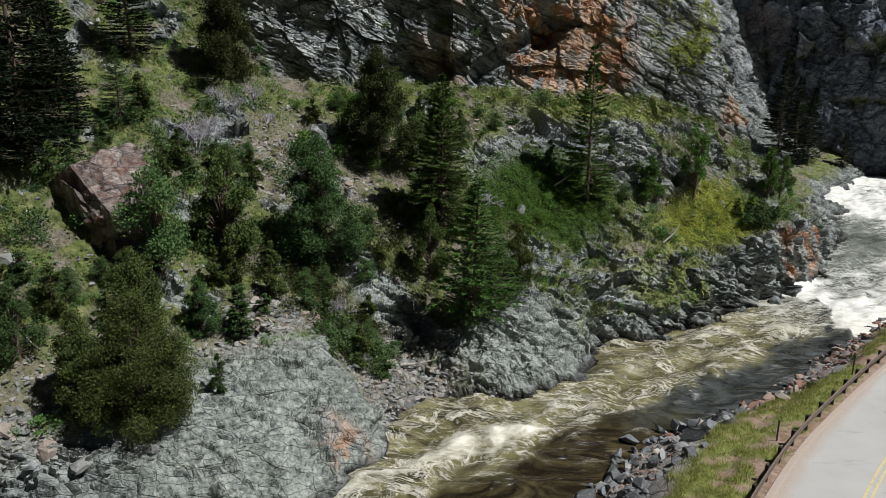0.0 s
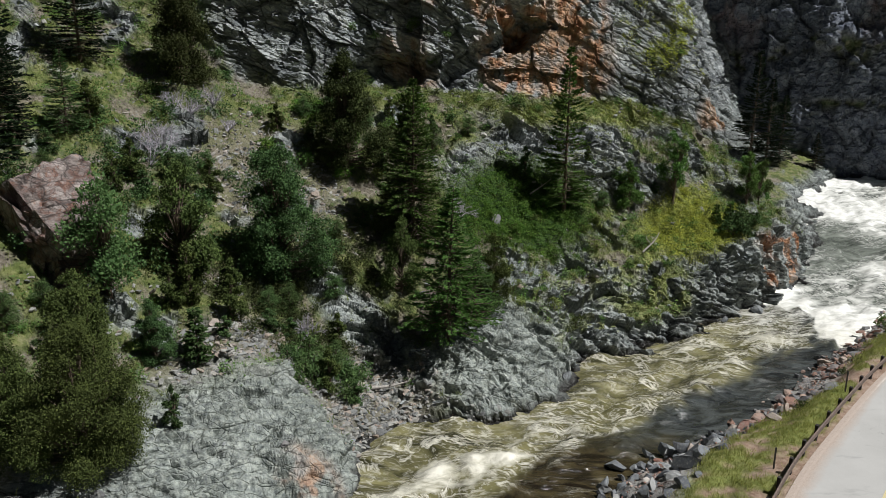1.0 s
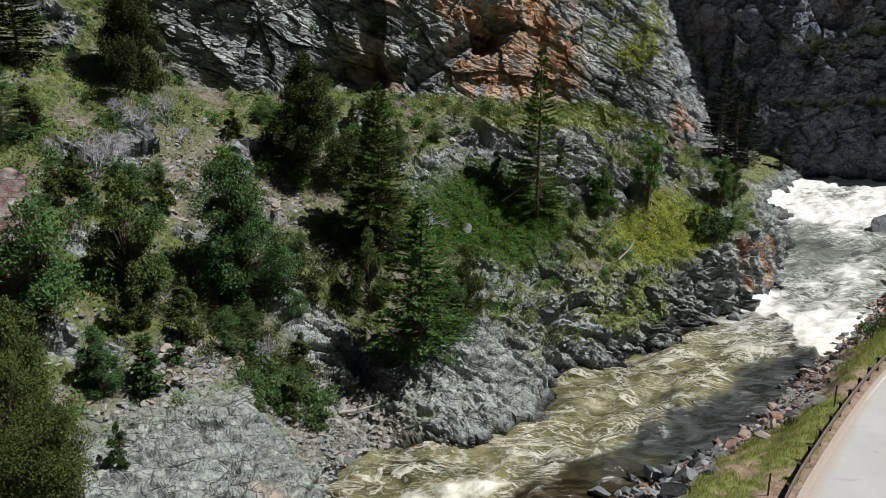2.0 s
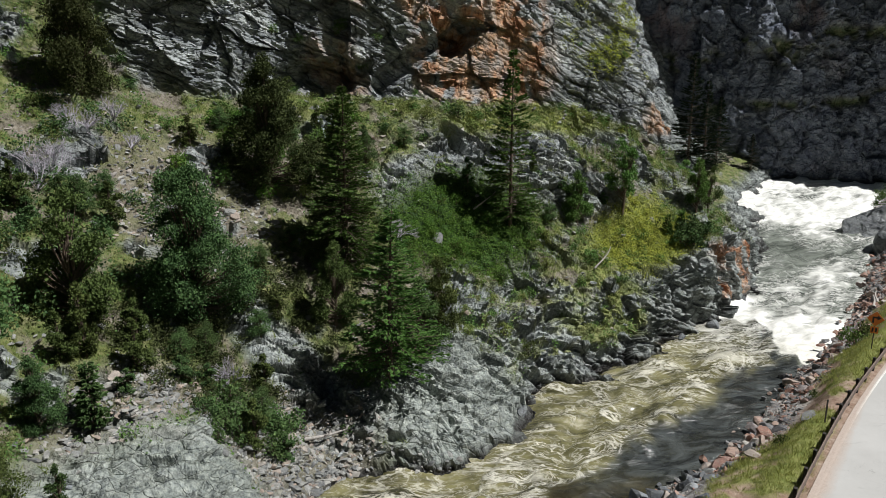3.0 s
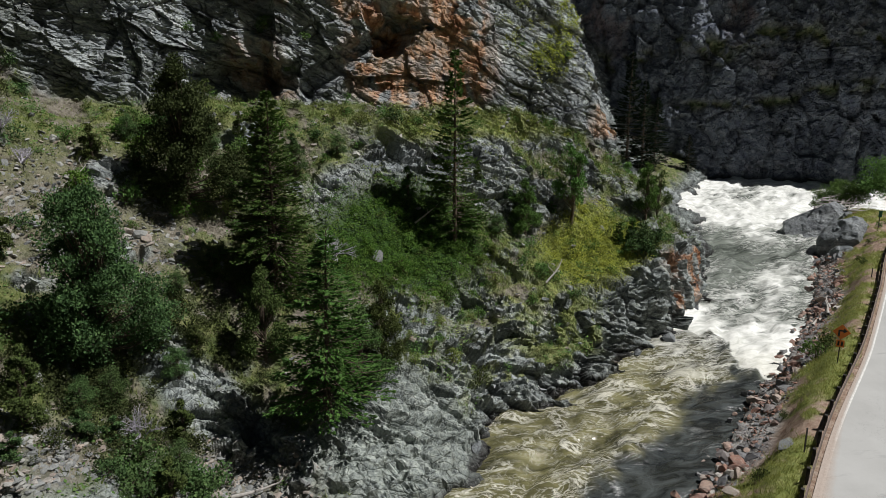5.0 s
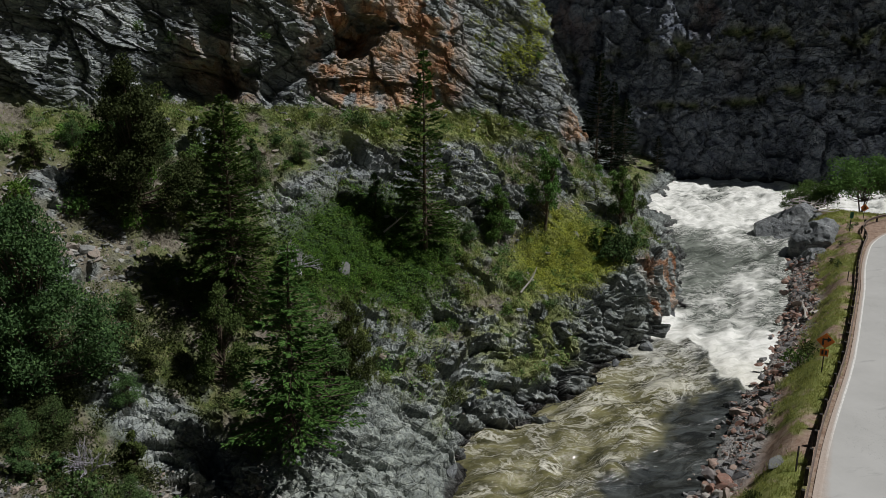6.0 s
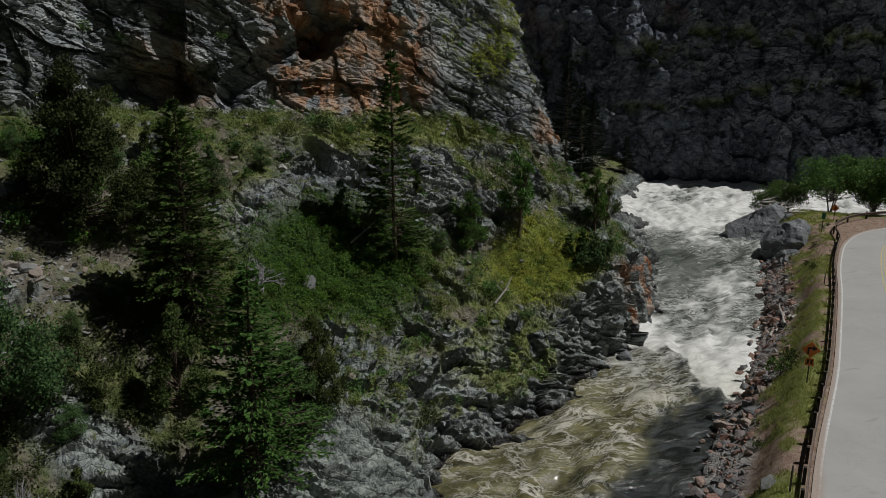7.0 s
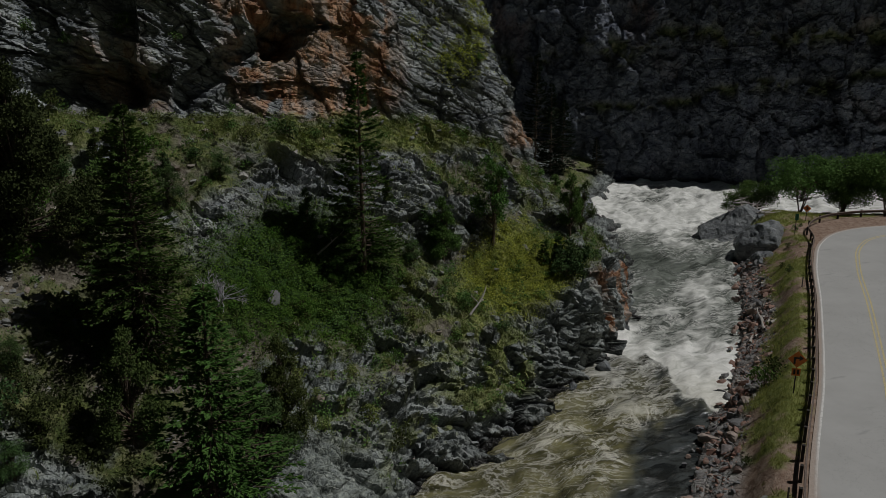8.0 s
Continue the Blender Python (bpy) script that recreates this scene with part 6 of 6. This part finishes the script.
def box_mesh(name, sx, sy, sz, mat, bevel=0.01, z0=0.0):
    bm = bmesh.new()
    bmesh.ops.create_cube(bm, size=1.0, matrix=Matrix.Translation((0, 0, z0)) @ Matrix.Diagonal((sx, sy, sz, 1)))
    bmesh.ops.bevel(bm, geom=bm.edges[:], offset=bevel, segments=1, affect="EDGES")
    me = bpy.data.meshes.new(name)
    bm.to_mesh(me)
    bm.free()
    me.materials.append(mat)
    return me


rail_line = offset_line(road_mid, LANE + 0.55)
bend = step(97, 108, road_mid[:, 0])[:, None]
rail_line = rail_line * (1 - bend) + offset_line(road_mid, LANE + 4.6) * bend
sel_rail = (rail_line[:, 0] > 20) & (rail_line[:, 1] > -30)
rail_pts = rail_line[sel_rail]


def guardrail():
    top = new("guardrail")
    x0, y0 = to_xy(*rail_pts[0])
    top.location = (x0, y0, ROAD_Z)
    tagged(top, "weathered brown steel guardrail on dark posts along the road edge", "guardrail")
    prof = [(0.0, 0.78), (0.03, 0.76), (0.07, 0.70), (0.0, 0.64), (0.0, 0.60), (0.07, 0.54), (0.03, 0.48), (0.0, 0.46), (0.02, 0.46), (0.05, 0.48), (0.09, 0.54), (0.02, 0.60), (0.02, 0.64), (0.09, 0.70), (0.05, 0.76)]
    tang = np.gradient(rail_pts, axis=0)
    tang /= np.linalg.norm(tang, axis=1, keepdims=True)
    nor = np.stack([-tang[:, 1], tang[:, 0]], 1)
    rows = []
    for a, h in prof + prof[:1]:
        q = rail_pts - nor * a
        X, Y = to_xy(q[:, 0], q[:, 1])
        rows.append(np.stack([X - x0, Y - y0, np.full(len(X), h)], 1))
    G = np.stack(rows, 1)
    part("rail", np_mesh("rail", G.reshape(-1, 3), grid_quads(*G.shape[:2])), MAT_STEEL, top)
    post = box_mesh("post", 0.2, 0.16, 1.3, MAT_POST, 0.012, 0.2)
    for k in range(1, len(rail_pts) - 1, 4):
        q = rail_pts[k] + nor[k] * 0.13
        X, Y = to_xy(q[0], q[1])
        ob = part("post", post, None, top)
        ob.location = (X - x0, Y - y0, 0)
        ob.rotation_euler = (0, 0, math.atan2(tang[k, 1], tang[k, 0]) + radians(45))


guardrail()
MAT_ORANGE = plain("orange_sign_sheet", (0.75, 0.20, 0.02), 0.5, 0, 0.08, 4)
MAT_BLACK = plain("black_sign_print", (0.02, 0.02, 0.02), 0.6, 0, 0.1, 4)
MAT_GREEN = plain("green_sign_sheet", (0.02, 0.16, 0.09), 0.5, 0, 0.1, 4)
MAT_GALV = plain("dark_sign_post_steel", (0.07, 0.065, 0.06), 0.6, 0.5, 0.2, 9)


def flat_shape(name, pts, thick, mat, y=0.0):
    """A flat plate in the x-z plane."""
    bm = bmesh.new()
    vs = [bm.verts.new((a, y, b)) for a, b in pts]
    face = bm.faces.new(vs)
    ext = bmesh.ops.extrude_face_region(bm, geom=[face])
    bmesh.ops.translate(bm, verts=[q for q in ext["geom"] if isinstance(q, bmesh.types.BMVert)], vec=(0, thick, 0))
    bmesh.ops.recalc_face_normals(bm, faces=bm.faces[:])
    me = bpy.data.meshes.new(name)
    bm.to_mesh(me)
    bm.free()
    me.materials.append(mat)
    return me


def diamond(r):
    return [(0, -r), (r, 0), (0, r), (-r, 0)]


def turn_sign(x, y, z, face):
    top = new("warning_sign")
    top.matrix_world = pose(x, y, z, 0, 0, face)
    tagged(top, "orange diamond right-turn warning sign above a small plaque", "road sign")
    part("post", box_mesh("post", 0.07, 0.06, 2.8, MAT_GALV, 0.008, 1.2), None, top)
    part("panel", flat_shape("panel", diamond(0.53), 0.02, MAT_ORANGE, -0.055), None, top, "orange diamond panel")
    part("arrow", flat_shape("arrow", [(-0.2, -0.3), (-0.09, -0.3), (-0.09, 0.04), (0.1, 0.04), (0.1, -0.08), (0.34, 0.1), (0.1, 0.28), (0.1, 0.15), (-0.2, 0.15)], 0.006, MAT_BLACK, -0.064), None, top, "black right-turn arrow")
    plaque = part("plaque", flat_shape("plaque", [(-0.24, -0.24), (0.24, -0.24), (0.24, 0.24), (-0.24, 0.24)], 0.02, MAT_ORANGE, -0.055), None, top, "small orange speed plaque")
    for o in top.children:
        if o.name.startswith(("panel", "arrow")):
            o.location.z = 2.3
        if o.name.startswith("plaque"):
            o.location.z = 1.5
    for dx in (-0.1, 0.1):
        bar = part("print_bar", flat_shape("print_bar", [(dx - 0.055, -0.14), (dx + 0.055, -0.14), (dx + 0.055, 0.16), (dx - 0.055, 0.16)], 0.006, MAT_BLACK, -0.064), None, plaque, "black print")
    return top


x, y = to_xy(61.4, 12.75)
turn_sign(x, y, drop(bank_ob, x, y) - 0.1, -38)


def chevron_sign(x, y, z, face):
    top = new("chevron_sign")
    top.matrix_world = pose(x, y, z, 0, 0, face)
    tagged(top, "orange diamond chevron sign at the bend behind the guardrail", "road sign")
    part("post", box_mesh("post", 0.07, 0.06, 2.2, MAT_GALV, 0.008, 0.9), None, top)
    a = part("panel", flat_shape("panel", diamond(0.45), 0.02, MAT_ORANGE, -0.055), None, top)
    b = part("arrow", flat_shape("arrow", [(-0.15, -0.2), (0.01, -0.2), (0.2, 0), (0.01, 0.2), (-0.15, 0.2), (0.03, 0)], 0.006, MAT_BLACK, -0.064), None, top)
    a.location.z = b.location.z = 1.7


x, y = to_xy(110.6, 12.6)
chevron_sign(x, y, drop(bank_ob, x, y) - 0.1, -40)


def marker_post(x, y, z, high, mat, label, plate=None):
    top = new("marker_post")
    top.location = (x, y, z)
    tagged(top, label, "post", "roadside posts")
    part("post", box_mesh("post", 0.08, 0.05, high, MAT_GALV, 0.006, high / 2), None, top)
    if plate:
        ob = part("plate", box_mesh("plate", plate[0], 0.03, plate[1], mat, 0.005), None, top, "green plate")
        ob.location = (0, -0.05, high)
        ob.rotation_euler = (0, 0, radians(-40))


for s, d, high, label, plate in ((48.4, 12.75, 1.5, "dark slim roadside post in grass", None), (83.5, 12.6, 1.0, "dark slim roadside post in grass", None), (103.0, 13.6, 2.0, "slim post with a small green plate", (0.35, 0.7)), (37.0, 12.6, 1.3, "dark slim roadside post in grass", None)):
    x, y = to_xy(s, d)
    marker_post(x, y, drop(bank_ob, x, y) - 0.1, high, MAT_GREEN, label, plate)
# pale boulders in the roadside grass
g = np.random.default_rng(541)
for s, d, size in ((49.3, 13.6, 0.75), (45.0, 15.2, 0.8), (55.5, 15.0, 0.5), (44.0, 17.3, 0.9), (66.0, 15.2, 0.7)):
    x, y = to_xy(s, d)
    lay(ROCKS[int(g.integers(8))], x, y, drop(bank_ob, x, y), size, g, "boulder", "pale grey boulder in the roadside grass", "boulders on the bank")
spots_s, spots_d = g.uniform(30, 110, 10), g.uniform(12.9, 15.2, 10)
spots_s[:2], spots_d[:2] = (65.0, 66.2), (14.4, 13.9)
for k in range(10):
    x, y = to_xy(spots_s[k], spots_d[k])
    me = SHRUBS[k % 4]
    top = new("shrub")
    size = 1.1 if k < 2 else g.uniform(0.3, 0.6)
    top.matrix_world = Matrix.LocRotScale((x, y, drop(bank_ob, x, y) - 0.05), Euler((0, 0, k)), (size, size, size))
    tagged(top, "small green shrub in the roadside grass", "shrub", "shrubs on the bank")
    for key, mesh, mm in (("stem", me[0], MAT_BARK), ("foliage", me[1], MAT_SHRUB if k % 5 == 0 else MAT_OLIVE)):
        ob = new(key, mesh)
        ob.parent = top
        ob.material_slots[0].link = "OBJECT"
        ob.material_slots[0].material = mm
